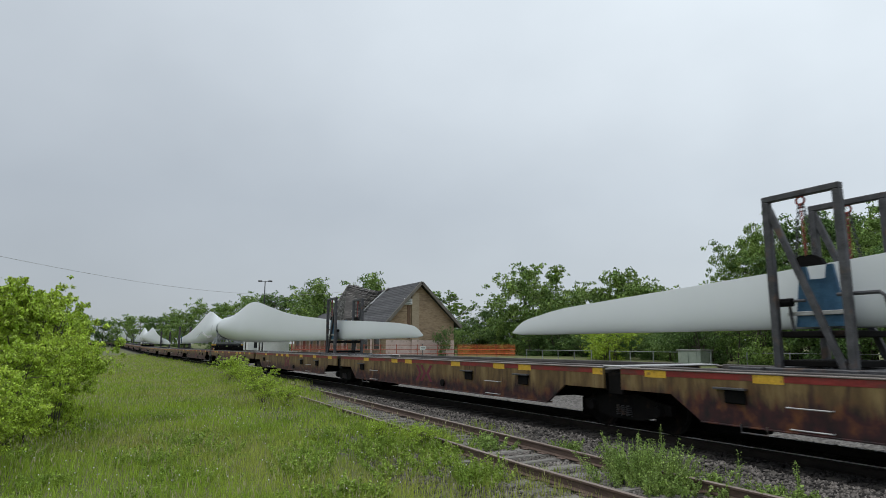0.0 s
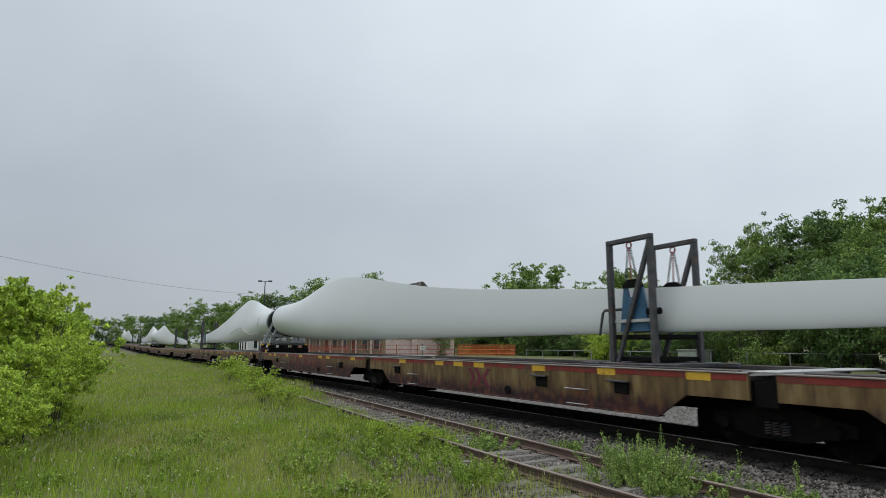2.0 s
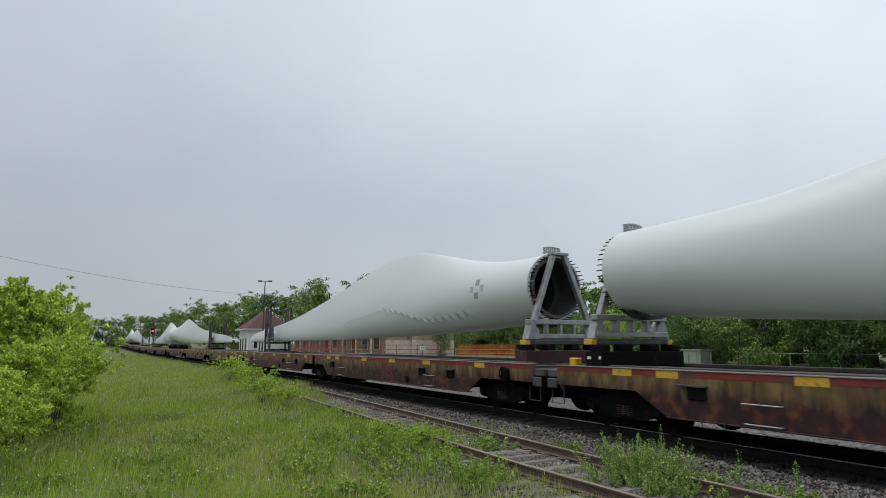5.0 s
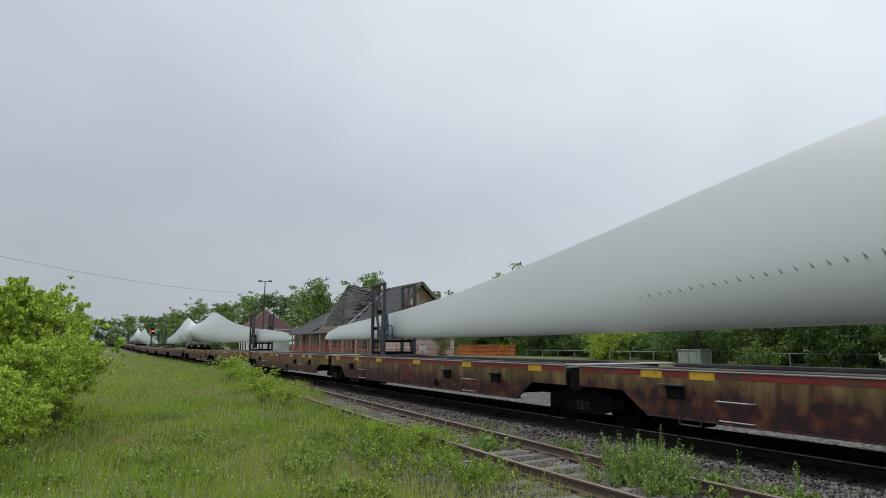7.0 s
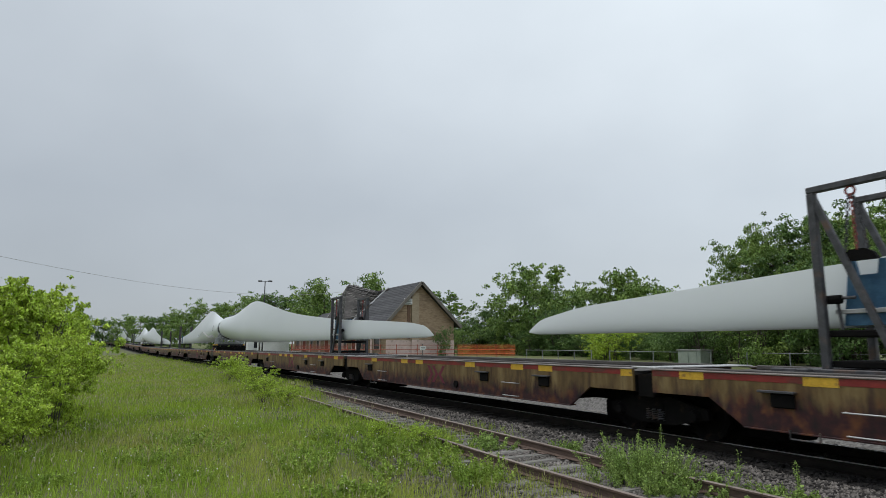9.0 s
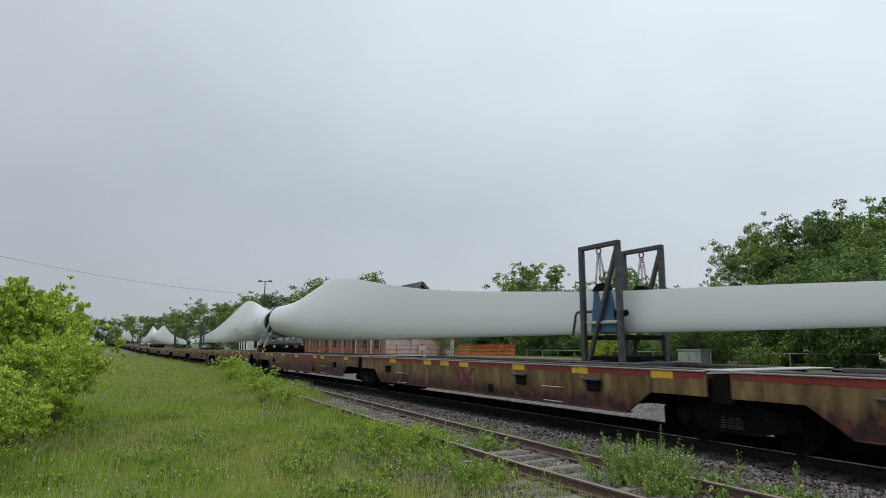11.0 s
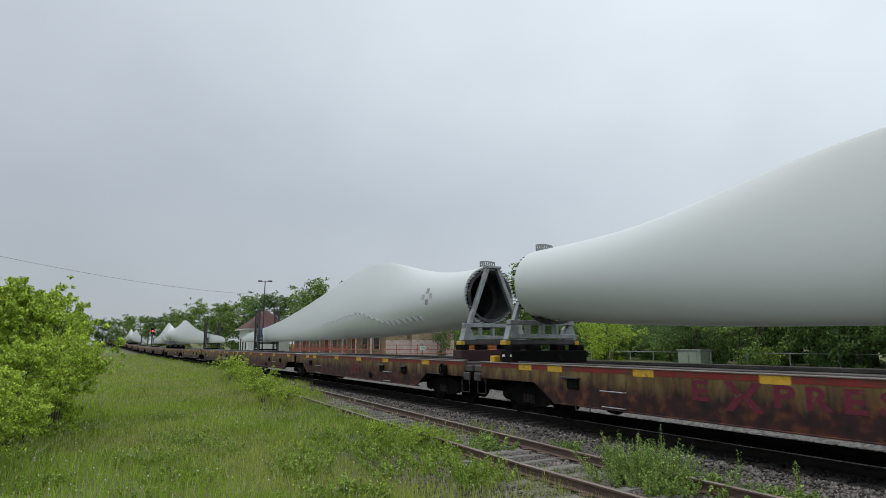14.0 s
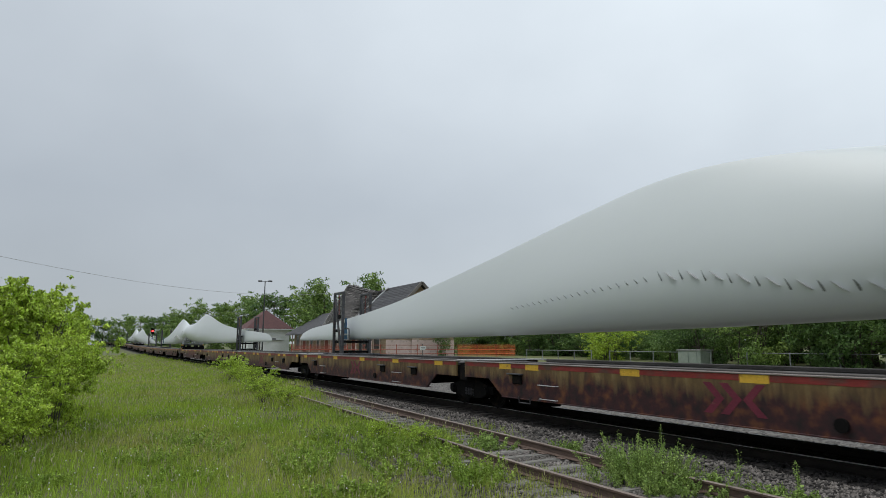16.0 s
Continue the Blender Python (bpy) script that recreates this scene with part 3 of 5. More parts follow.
    for x, y, sc in ((-76, 41, 1.0), (-72, 40, 0.9), (-80, 44, 1.2), (-68, 39.5, 0.8), (-84, 43, 1.1)):
        plant("bush", bush[0], (x, y), rnd.uniform(0, 6), sc, "leafy bush behind the station", "bush", "undergrowth")
    for x, y, sc in ((-100, 33, 1.2), (-106, 33, 1.4)):
        plant("bush", bush[0], (x, y), rnd.uniform(0, 6), sc, "leafy bush beside the distant track", "bush", "undergrowth")
    # the near bushes on this side
    near = tree_parts(71, 3.3, 3.2, 0.085, 60000, stems=14, bare=0.02, mat=LEAF_LIGHT, nclump=1500, clump=0.05, shape=1.7)
    plant("bush", near, (-19.2, -1.4), 0.4, (0.95, 0.95, 1.14), "tall bright green bush with small leaves in the grass", "bush")
    near2 = tree_parts(72, 2.4, 2.6, 0.07, 26000, stems=11, bare=0.02, mat=LEAF_LIGHT, nclump=800, clump=0.055)
    plant("bush", near2, (-15.6, -1.5), 1.4, (0.85, 0.85, 1.0), "bright green bush leaning over the meadow", "bush")
    plant("bush", near2, (-17.4, -0.95), 4.4, (0.6, 0.6, 0.95), "slender bright green bush in the meadow grass", "bush")
    plant("bush", near2, (-12.4, -1.9), 3.4, (0.7, 0.7, 0.75), "low bright green bush in the meadow grass", "bush")
    plant("bush", near, (-23.5, -2.55), 2.1, (1.0, 1.0, 1.15), "tall bright green bush at the edge of the meadow", "bush")
    plant("tree", tall[1], (-42.0, -5.2), 2.0, (0.45, 0.45, 0.56), "dark green tree behind the meadow bushes", "tree")
    small = tree_parts(73, 1.3, 1.5, 0.06, 5600, stems=9, bare=0.03, mat=LEAF_LIGHT, nclump=320, clump=0.07)
    for x, y, sc in ((-35.0, 6.2, 1.15), (-33.0, 6.3, 0.8), (-27.5, 5.9, 0.9), (-21.5, 4.9, 0.8), (-12.0, 5.1, 0.42), (-10.9, 5.5, 0.4), (-20.0, 5.3, 0.6)):
        plant("shrub", small, (x, y), rnd.uniform(0, 6), sc, "small bright green shrub in the grass by the siding", "shrub", "shrubs by the siding")


build_trees()
# ---- the train: along its own axis x (forward), y across, z from the rail head ----
RUSTBOX = surface("rusty_base_paint", [(0.022, 0.007, 0.010), (0.055, 0.018, 0.022)], 4, 0.8)
SIGNWHITE = surface("white_sign", [(0.7, 0.7, 0.7), (0.76, 0.76, 0.76)], 3, 0.6, bump=0)
# inside of the root, with the hollow's shade put into its colour
INNER = surface("shaded_root_laminate", [(0.055, 0.055, 0.058), (0.10, 0.10, 0.10)], 2, 0.7, bump=0.1)
MOVING = []          # (object, place along the train)
PERIOD = 83.6
SPEED, SLOW = 9.773, 0.009


def travel(t):
    return SPEED * (t - SLOW * t * t / 2)


def airfoil(k, thick):
    """Half-round nose at -0.5, thin tail at 0.5: (along chord, across) points, blended by k to a circle."""
    pts = []
    n = 32
    for i in range(n):
        a = 2 * math.pi * i / n
        ca, sa = -math.cos(a), math.sin(a)
        s = (ca + 1) / 2
        wing = 5 * thick * (0.2969 * math.sqrt(s) - 0.126 * s - 0.3516 * s * s + 0.2843 * s ** 3 - 0.1030 * s ** 4) * (1.0 if sa >= 0 else 0.72)
        wing *= (1 if sa >= 0 else -1)
        if abs(sa) < 1e-6:
            wing = 0.0
        pts.append((0.5 * ca, wing * (1 - k) + 0.5 * sa * k))
    return pts


# height of the upper and lower edge by distance from the root: trailing blade (1) and leading blade (-1)
TOPS = {-1: ((0, 4.25), (1.5, 4.25), (3, 4.28), (4.2, 4.40), (5.5, 4.68), (7, 4.93), (8.5, 5.08), (9.8, 5.10), (11, 5.0), (12.7, 4.77), (15.3, 4.34), (17.7, 3.97), (19.2, 3.76), (22, 3.46), (25.2, 3.20), (28.5, 2.94), (31, 2.84), (35, 2.62), (36.6, 2.48), (37.1, 2.32), (37.5, 2.08)),
        1: ((0, 4.10), (1, 4.08), (2, 4.12), (3.6, 4.30), (4.9, 4.58), (5.8, 4.79), (7.2, 5.08), (8.5, 5.24), (10, 5.30), (11.2, 5.14), (13.3, 4.86), (15.8, 4.48), (19.3, 3.99), (23.9, 3.42), (27.9, 3.08), (30.9, 2.90), (33.5, 2.76), (35.5, 2.64), (36.8, 2.48), (37.4, 2.32), (37.8, 2.08))}
LOWS = {-1: ((0, 2.40), (2, 2.20), (5.7, 2.02), (11.5, 1.92), (19, 1.94), (30, 1.955), (36.3, 1.97), (37.1, 1.98), (37.5, 2.03)),
        1: ((0, 2.28), (2.2, 2.19), (5, 2.10), (8, 2.03), (15.5, 1.97), (20, 1.95), (30, 1.955), (36.5, 1.97), (37.4, 1.98), (37.8, 2.03))}
for table in (TOPS, LOWS):
    table[-1] = tuple((r, 1.68 + 0.961 * (z - 1.68)) for r, z in table[-1])
LONG = {-1: 37.5, 1: 37.8}
ROOT = {-1: -57.45, 1: 23.0}


def along(table, r):
    for (a, u), (b, v) in zip(table, table[1:]):
        if r <= b:
            return u + (v - u) * (r - a) / (b - a)
    return table[-1][1]


def eased(table, r):
    end = table[-1][0]
    k = 1.2 * smooth01(0, 2, r) * (1 - smooth01(end - 4, end - 1.5, r))
    return sum(along(table, r + k * d / 4) for d in range(-4, 5)) / 9 if k else along(table, r)


def blade_side(r, z):
    """Depth of the blade's flank towards the viewer at distance r from its root and height z."""
    top, low = eased(TOPS[1], r), eased(LOWS[1], r)
    chord = top - low
    k = 1 - smooth01(0.5, 8.0, r)
    thick = 0.46 - 0.26 * smooth01(6, 20, r)
    s = min(1, max(0, (z - low) / chord))
    wing = 5 * thick * (0.2969 * math.sqrt(s) - 0.126 * s - 0.3516 * s * s + 0.2843 * s ** 3 - 0.1030 * s ** 4)
    return chord * (wing * (1 - k) + math.sqrt(max(0, 0.25 - (s - 0.5) ** 2)) * k)


def blade_mesh(side):
    """side 1: root forward, suction side towards the viewer; -1: root at the back, pressure side towards the viewer. The root is at x = 0."""
    m = Mesh()
    rs = [0, 0.3, 0.8] + [1.5 + 0.5 * i for i in range(70)] + [LONG[side] - d for d in (0.75, 0.5, 0.3, 0.15, 0.06, 0.0)]
    n = 32
    for r in rs:
        top, low = eased(TOPS[side], r), eased(LOWS[side], r)
        k = 1 - smooth01(0.5, 8.0, r)
        thick = 0.46 - 0.26 * smooth01(6, 20, r)
        for a, b in airfoil(k, thick):
            z = (top + low) / 2 + a * (top - low)
            m.v.append((-side * r, -side * b * (top - low), z))
    for i in range(len(rs) - 1):
        for j in range(n):
            q = (i * n + j, i * n + (j + 1) % n, (i + 1) * n + (j + 1) % n, (i + 1) * n + j)
            m.f.append(q)
            m.mi.append(0)
    last = (len(rs) - 1) * n
    m.f.append(tuple(range(last, last + n)))
    m.mi.append(0)
    # laminate rim of the hollow root
    o = len(m.v)
    t0, l0 = TOPS[side][0][1], LOWS[side][0][1]
    cz, ro = (t0 + l0) / 2, (t0 - l0) / 2 - 0.09
    for j in range(n):
        a = 2 * math.pi * j / n
        m.v.append((0, -side * ro * math.sin(a), cz - ro * math.cos(a)))
    for j in range(n):
        k = (j + 1) % n
        m.f.append((j, o + j, o + k, k))
        m.mi.append(0)
    return m


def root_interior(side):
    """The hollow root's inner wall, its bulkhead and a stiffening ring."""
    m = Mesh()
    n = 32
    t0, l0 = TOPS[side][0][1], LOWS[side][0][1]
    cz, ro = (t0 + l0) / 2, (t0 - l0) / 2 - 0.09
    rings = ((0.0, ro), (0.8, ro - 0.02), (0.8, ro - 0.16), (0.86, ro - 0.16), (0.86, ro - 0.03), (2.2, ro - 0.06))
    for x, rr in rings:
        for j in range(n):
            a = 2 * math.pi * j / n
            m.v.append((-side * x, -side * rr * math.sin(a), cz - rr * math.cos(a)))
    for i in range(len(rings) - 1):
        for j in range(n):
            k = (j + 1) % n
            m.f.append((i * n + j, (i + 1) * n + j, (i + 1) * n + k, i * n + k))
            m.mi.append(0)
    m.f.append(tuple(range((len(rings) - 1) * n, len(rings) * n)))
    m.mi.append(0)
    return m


def ring_studs(side):
    """Bolt studs that stand out of the root face."""
    t0, l0 = TOPS[side][0][1], LOWS[side][0][1]
    cz, ro = (t0 + l0) / 2, (t0 - l0) / 2 - 0.05
    out = []
    for i in range(44):
        a = 2 * math.pi * i / 44
        y, z = ro * math.sin(a), cz + ro * math.cos(a)
        out.append(Mesh().tube([(0, y, z), (side * 0.20, y, z)], 0.014, 5))
    return out


def build_blade(side):
    b = thing("turbine_blade", "long white wind turbine blade lying on edge on the train", "turbine blade", "turbine blades")
    body = part("blade_shell", blade_mesh(side), WHITE, b, smooth=True)
    me = body.data
    try:
        me.set_sharp_from_angle(angle=radians(50))
    except AttributeError:
        pass
    part("root_interior", root_interior(side), INNER, b, "laminate inside the root, darkened for recess shade", smooth=False)
    for i, s in enumerate(ring_studs(side)):
        part("stud", s, (BLACKSTEEL, RAILSIDE, GALV, BLACKSTEEL)[i % 4], b)
    if side == 1:
        # rows of small fins on the flank, their grey taken from their shadows
        def fin(r, z, long, tall, mat, lean):
            y0, y1 = -blade_side(r, z), -blade_side(r, z + tall)
            f = Mesh().add([(-r, y0 + 0.01, z), (-r + long, -blade_side(r - long, z + lean) + 0.01, z + lean), (-r + long, -blade_side(r - long, z + lean) - 0.09, z + lean + tall * 0.6), (-r, y1 - 0.09, z + tall),
                            (-r + 0.012, y0 + 0.01, z), (-r + long + 0.012, -blade_side(r - long, z + lean) + 0.01, z + lean), (-r + long + 0.012, -blade_side(r - long, z + lean) - 0.09, z + lean + tall * 0.6), (-r + 0.012, y1 - 0.09, z + tall)],
                           [(0, 1, 2, 3), (7, 6, 5, 4), (0, 3, 7, 4), (1, 5, 6, 2), (3, 2, 6, 7), (0, 4, 5, 1)])
            part("fin", f, mat, b)
        for i in range(20):
            s = i / 19
            fin(15.2 - 5.2 * s, 2.68 + 0.30 * s, 0.03, 0.07 + 0.03 * s, MARK_GREY, 0.0)
        for i in range(13):
            s = i / 12
            r, z = 9.6 - 6.3 * s, 2.96 - 0.50 * smooth01(0, 0.6, s) + 0.08 * smooth01(0.6, 1.0, s)
            fin(r, z, 0.03, 0.19, MARK_GREY, 0.0)
            # slanted strip drawn for the shadow line behind each large fin
            fin(r - 0.18, z + 0.13, 0.20, 0.025, PLATE, -0.15)
        # cross of four patches near the root
        for dr, dz, mat in ((0, 0.24, MARK_GREY), (0, -0.24, MARK_GREY), (0.36, 0, PLATE), (-0.36, 0, PLATE)):
            r, z = 2.5 + dr * 0.8, 3.32 + dz * 0.8
            w, h = 0.105, 0.09
            q = [(r - w, z - h), (r + w, z - h), (r + w, z + h), (r - w, z + h)]
            vs = [(-a, -blade_side(a, c) - 0.006, c) for a, c in q] + [(-a, -blade_side(a, c) + 0.004, c) for a, c in q]
            part("patch", Mesh().add(vs, [(0, 1, 2, 3), (0, 4, 5, 1), (1, 5, 6, 2), (2, 6, 7, 3), (3, 7, 4, 0)]), mat, b)
    if side == -1:
        for o in b.children:
            o.location.y = -0.4
    return b


def build_stand(side):
    """Root stand: an upright trestle across the car before the blade's root face, on a low base. side as for the blade. x = 0 at the root face."""
    s = thing("root_stand", "grey steel trestle stand holding a blade root on black base", "blade stand", "root stands")
    x0 = side * 0.06
    cz = (TOPS[side][0][1] + LOWS[side][0][1]) / 2
    for y in (-1, 1):
        m = Mesh()
        m.beam((x0 + side * 0.12, 1.02 * y if y < 0 else 1.13, 1.86), (x0 + side * 0.12, y * 0.17, 4.06), 0.15, 0.13, c=0.015)
        part("leg", m, GALV, s)
        part("foot", Mesh().prism([(-1.12 * y, 1.84), (-0.72 * y, 1.84), (-0.80 * y, 2.10), (-0.98 * y, 2.30)], x0 - 0.02, x0 + side * 0.24, axis="x"), GALV, s)
    part("top_beam", Mesh().box((x0 + min(0, side * 0.24), -0.27, 4.02), (x0 + max(0, side * 0.24), 0.27, 4.10), 0.015), GALV, s)
    for z in (1.92, 2.28):
        part("cross_beam", Mesh().box((x0 + min(0.02, side * 0.2), -1.05, z - 0.06), (x0 + max(0.02, side * 0.2), 1.05, z + 0.06), 0.012), GALV, s)
    for y in (-0.45, 0.0, 0.45):
        part("strut", Mesh().box((x0 + min(0.03, side * 0.17), y - 0.04, 1.98), (x0 + max(0.03, side * 0.17), y + 0.04, 2.22), 0.01), GALV, s)
    # ring plate bolted to the root face
    m = Mesh()
    n = 40
    for x in (x0 - side * 0.03, x0 + side * 0.01):
        for rr in (0.80, 0.72):
            for j in range(n):
                a = 2 * math.pi * j / n
                m.v.append((x, rr * math.sin(a), cz + rr * math.cos(a)))
    for j in range(n):
        k = (j + 1) % n
        m.f += [(j, k, n + k, n + j), (2 * n + j, 3 * n + j, 3 * n + k, 2 * n + k), (j, 2 * n + j, 2 * n + k, k), (n + j, n + k, 3 * n + k, 3 * n + j)]
        m.mi += [0] * 4
    part("ring_plate", m, DARKSTEEL, s, "dark bolted ring plate")
    # curved perforated bracket on top
    back = -side
    br = Mesh()
    na, radii = 16, (0.94, 0.99, 1.07, 1.11)
    for x in (x0 + back * 0.12, x0 + back * 0.15):
        for i in range(na):
            for q, rr in enumerate(radii):
                a = (i / (na - 1) - 0.5) * (0.60 - 0.035 * q)
                br.v.append((x, rr * math.sin(a), cz + rr * math.cos(a)))
    k = na * 4
    for i in range(na - 1):
        for q in range(3):
            if q == 1 and i % 2:
                continue
            f = (i * 4 + q, (i + 1) * 4 + q, (i + 1) * 4 + q + 1, i * 4 + q + 1)
            br.f += [f, tuple(v + k for v in reversed(f))]
            if q == 1:
                br.f += [(f[0], f[3], f[3] + k, f[0] + k), (f[1], f[1] + k, f[2] + k, f[2])]
        br.f += [(i * 4 + 3, (i + 1) * 4 + 3, (i + 1) * 4 + 3 + k, i * 4 + 3 + k), (i * 4, i * 4 + k, (i + 1) * 4 + k, (i + 1) * 4)]
    br.mi = [0] * len(br.f)
    part("perforated_bracket", br, GALV, s, "grey perforated lifting bracket")
    # cradle pad under the root
    m = Mesh()
    na = 17
    for x in (x0 - side * 0.28, x0 - side * 0.62):
        for rr in (0.955, 1.04):
            for k in range(na):
                aa = -0.6 + 1.2 * k / (na - 1)
                m.v.append((x, rr * math.sin(aa), cz - rr * math.cos(aa)))
    for k in range(na - 1):
        m.f += [(k, k + 1, na + k + 1, na + k), (2 * na + k, 3 * na + k, 3 * na + k + 1, 2 * na + k + 1), (k, 2 * na + k, 2 * na + k + 1, k + 1), (na + k, na + k + 1, 3 * na + k + 1, 3 * na + k)]
        m.mi += [0] * 4
    part("cradle", m, DARKSTEEL, s, "dark curved cradle under the root")
    # base: a cross beam with yellow ends on pads, over a wide box
    part("base_beam", Mesh().box((side * 0.12 - 0.12 + x0, -1.2, 1.70), (side * 0.12 + 0.12 + x0, 1.2, 1.83), 0.02), DARKSTEEL, s)
    for y in (-1, 1):
        part("beam_end", Mesh().box((side * 0.12 - 0.125 + x0, y * 1.2 - (0.14 if y > 0 else 0.012), 1.70), (side * 0.12 + 0.125 + x0, y * 1.2 + (0.012 if y > 0 else 0.14), 1.81), 0.01), YELLOW, s, "yellow painted beam end")
    for y in (-1.05, -0.4, 0.4, 1.05):
        part("pad", Mesh().box((x0 - 0.1, y - 0.14, 1.56), (x0 + 0.24, y + 0.14, 1.70), 0.02), BLACKSTEEL, s)
    box = part("base_box", Mesh().box((x0 - 0.20, -1.22, 1.235), (x0 + 0.30, 1.22, 1.56), 0.02), RUSTBOX if side == 1 else BLACKSTEEL, s, "maroon painted base box" if side == 1 else "black base box with small white labels")
    if side == -1:
        for x, w in ((-0.08, 0.11), (0.24, 0.06)):
            part("label_plate", Mesh().box((x0 + x - w / 2, -1.226, 1.40), (x0 + x + w / 2, -1.22, 1.46)), SIGNWHITE, box, "small white label")
        part("lashing_block", Mesh().box((x0 - 0.75, -1.2, 1.235), (x0 - 0.55, -1.0, 1.42), 0.02), YELLOW, s, "yellow lashing block")
    if side == -1:
        for o in s.children:
            o.location.y = -0.2
    return s


def build_gantry(side, top):
    """Tip support: two upright side frames with hanging chains and a blue clamp round the blade. x = 0 in its middle."""
    g = thing("tip_frame", "dark steel frame with chains and blue clamp holding a blade tip", "blade frame", "tip frames")
    w = 0.58
    rt = 12.3 if side == 1 else 8.5
    rlo, rhi = 1.96, 2.84 if side == 1 else 2.80
    for y, name in ((-0.67, "near"), (0.67, "far")):
        f = part("side_frame", Mesh().box((-w - 0.06, y - 0.06, top - 0.1), (w + 0.06, y + 0.06, top), 0.012), DARKSTEEL, g)
        for x in (-w, w):
            part("post", Mesh().box((x - 0.06, y - 0.06, 1.27), (x + 0.06, y + 0.06, top - 0.1), 0.012), DARKSTEEL, f)
            part("foot_plate", Mesh().box((x - 0.16, y - 0.12, 1.235), (x + 0.16, y + 0.12, 1.27), 0.006), DARKSTEEL, f)
        part("brace", Mesh().beam((-side * w, y, top - 0.12), (side * (w - 0.14), y, 1.32), 0.085, 0.10, c=0.01), DARKSTEEL, f)
        # hoist ring and chains
        part("hoist_ring", Mesh().tube([(0.07 * math.cos(a), y + 0.0, top - 0.17 + 0.07 * math.sin(a)) for a in [0.7 * i for i in range(9)]], 0.018, 6, closed=True), CHAINRED, f, "red hoist ring")
        for sx in (-0.16, 0.0, 0.16):
            m = Mesh()
            a, b = Vector((sx * 0.2, y, top - 0.22)), Vector((sx, y * 0.96, rhi + 0.26))
            n = max(5, int((b - a).length / 0.062))
            for i in range(n):
                p = a.lerp(b, (i + 0.5) / n)
                flip = i % 2
                m.tube([(p.x + (0.024 * math.cos(q) if flip else 0), p.y + (0 if flip else 0.024 * math.cos(q)), p.z + 0.042 * math.sin(q)) for q in [math.pi / 3 * k for k in range(6)]], 0.0095, 4, closed=True)
            part("chain", m, CHAINRED if sx == 0 else DARKSTEEL, f)
        part("spreader", Mesh().prism([(-0.27, rhi + 0.10), (0.27, rhi + 0.10), (0.22, rhi + 0.20), (0.10, rhi + 0.27), (-0.10, rhi + 0.27), (-0.22, rhi + 0.20)], y * 0.9 - 0.05, y * 0.9 + 0.05), BLACKSTEEL, g, "dark arched chain spreader")
    # blue clamp, both flanks
    mid, gap = (-0.3, 0.26) if side == -1 else (0.0, 0.36)
    for y in (-1, 1):
        m = Mesh()
        m.prism([(-0.40, rlo + 0.02), (0.40, rlo + 0.02), (0.32, rhi - 0.28), (0.26, rhi + 0.12), (0.17, rhi + 0.12), (0.13, rhi - 0.10), (-0.13, rhi - 0.10), (-0.17, rhi + 0.12), (-0.26, rhi + 0.12), (-0.32, rhi - 0.28)], mid + y * gap, mid + y * (gap + 0.06))
        c = part("clamp", m, BLUE, g, "blue painted steel clamp")
        part("strap", Mesh().box((-0.5, mid + y * (gap + 0.09) - 0.02, rlo + 0.20), (0.5, mid + y * (gap + 0.09) + 0.02, rlo + 0.27), 0.008), PLATE, c, "pale clamping strap")
        part("roller", Mesh().tube([(-side * 0.5 - 0.16, y * 0.56, rlo + 0.42), (-side * 0.5 + 0.16, y * 0.56, rlo + 0.42)], 0.07, 10), BLACKSTEEL, g)
        part("guard_rail", Mesh().tube([(-side * -0.35, y * 0.52, rlo + 0.5), (side * 0.95, y * 0.52, rlo + 0.5), (side * 1.02, y * 0.52, rlo + 0.44), (side * 1.12, y * 0.54, rlo - 0.05)], 0.03, 8), DARKSTEEL, g)
        part("guard_rail", Mesh().tube([(-side * 0.15, y * 0.52, rlo + 0.44), (-side * 0.36, y * 0.52, rlo + 0.44), (-side * 0.42, y * 0.52, rlo + 0.38), (-side * 0.38, y * 0.52, rlo - 0.04)], 0.025, 8), DARKSTEEL, g)
    for z in (1.86, 1.40):
        part("tie_beam", Mesh().box((-w, -0.64, z - 0.05), (w, 0.64, z + 0.05), 0.015), BLACKSTEEL, g)
    for x in (-0.75, 0.75):
        part("base_beam", Mesh().box((x - 0.09, -1.05, 1.235), (x + 0.09, 1.05, 1.33), 0.015), DARKSTEEL, g)
    for y in (-0.85, 0.85):
        part("base_rail", Mesh().box((-1.35, y - 0.07, 1.235), (1.35, y + 0.07, 1.33), 0.015), DARKSTEEL, g)
    return g


HALF = 1.46
FACE = -HALF


def wheel_mesh():
    m = Mesh()
    prof = ((0.06, -0.075), (0.12, -0.075), (0.16, -0.03), (0.33, -0.02), (0.38, -0.068), (0.42, -0.068), (0.425, 0.03), (0.45, 0.045), (0.45, 0.068), (0.38, 0.068), (0.33, 0.03), (0.16, 0.02), (0.06, 0.05))
    n = 28
    for r, y in prof:
        for j in range(n):
            a = 2 * math.pi * j / n
            m.v.append((r * math.cos(a), y, r * math.sin(a)))
    k = len(prof)
    for i in range(k - 1):
        for j in range(n):
            m.f.append((i * n + j, i * n + (j + 1) % n, (i + 1) * n + (j + 1) % n, (i + 1) * n + j))
            m.mi.append(0)
    m.f.append(tuple(range(n)))
    m.f.append(tuple(range((k - 1) * n + n - 1, (k - 1) * n - 1, -1)))
    m.mi += [0, 0]
    return m


WHEELS = []


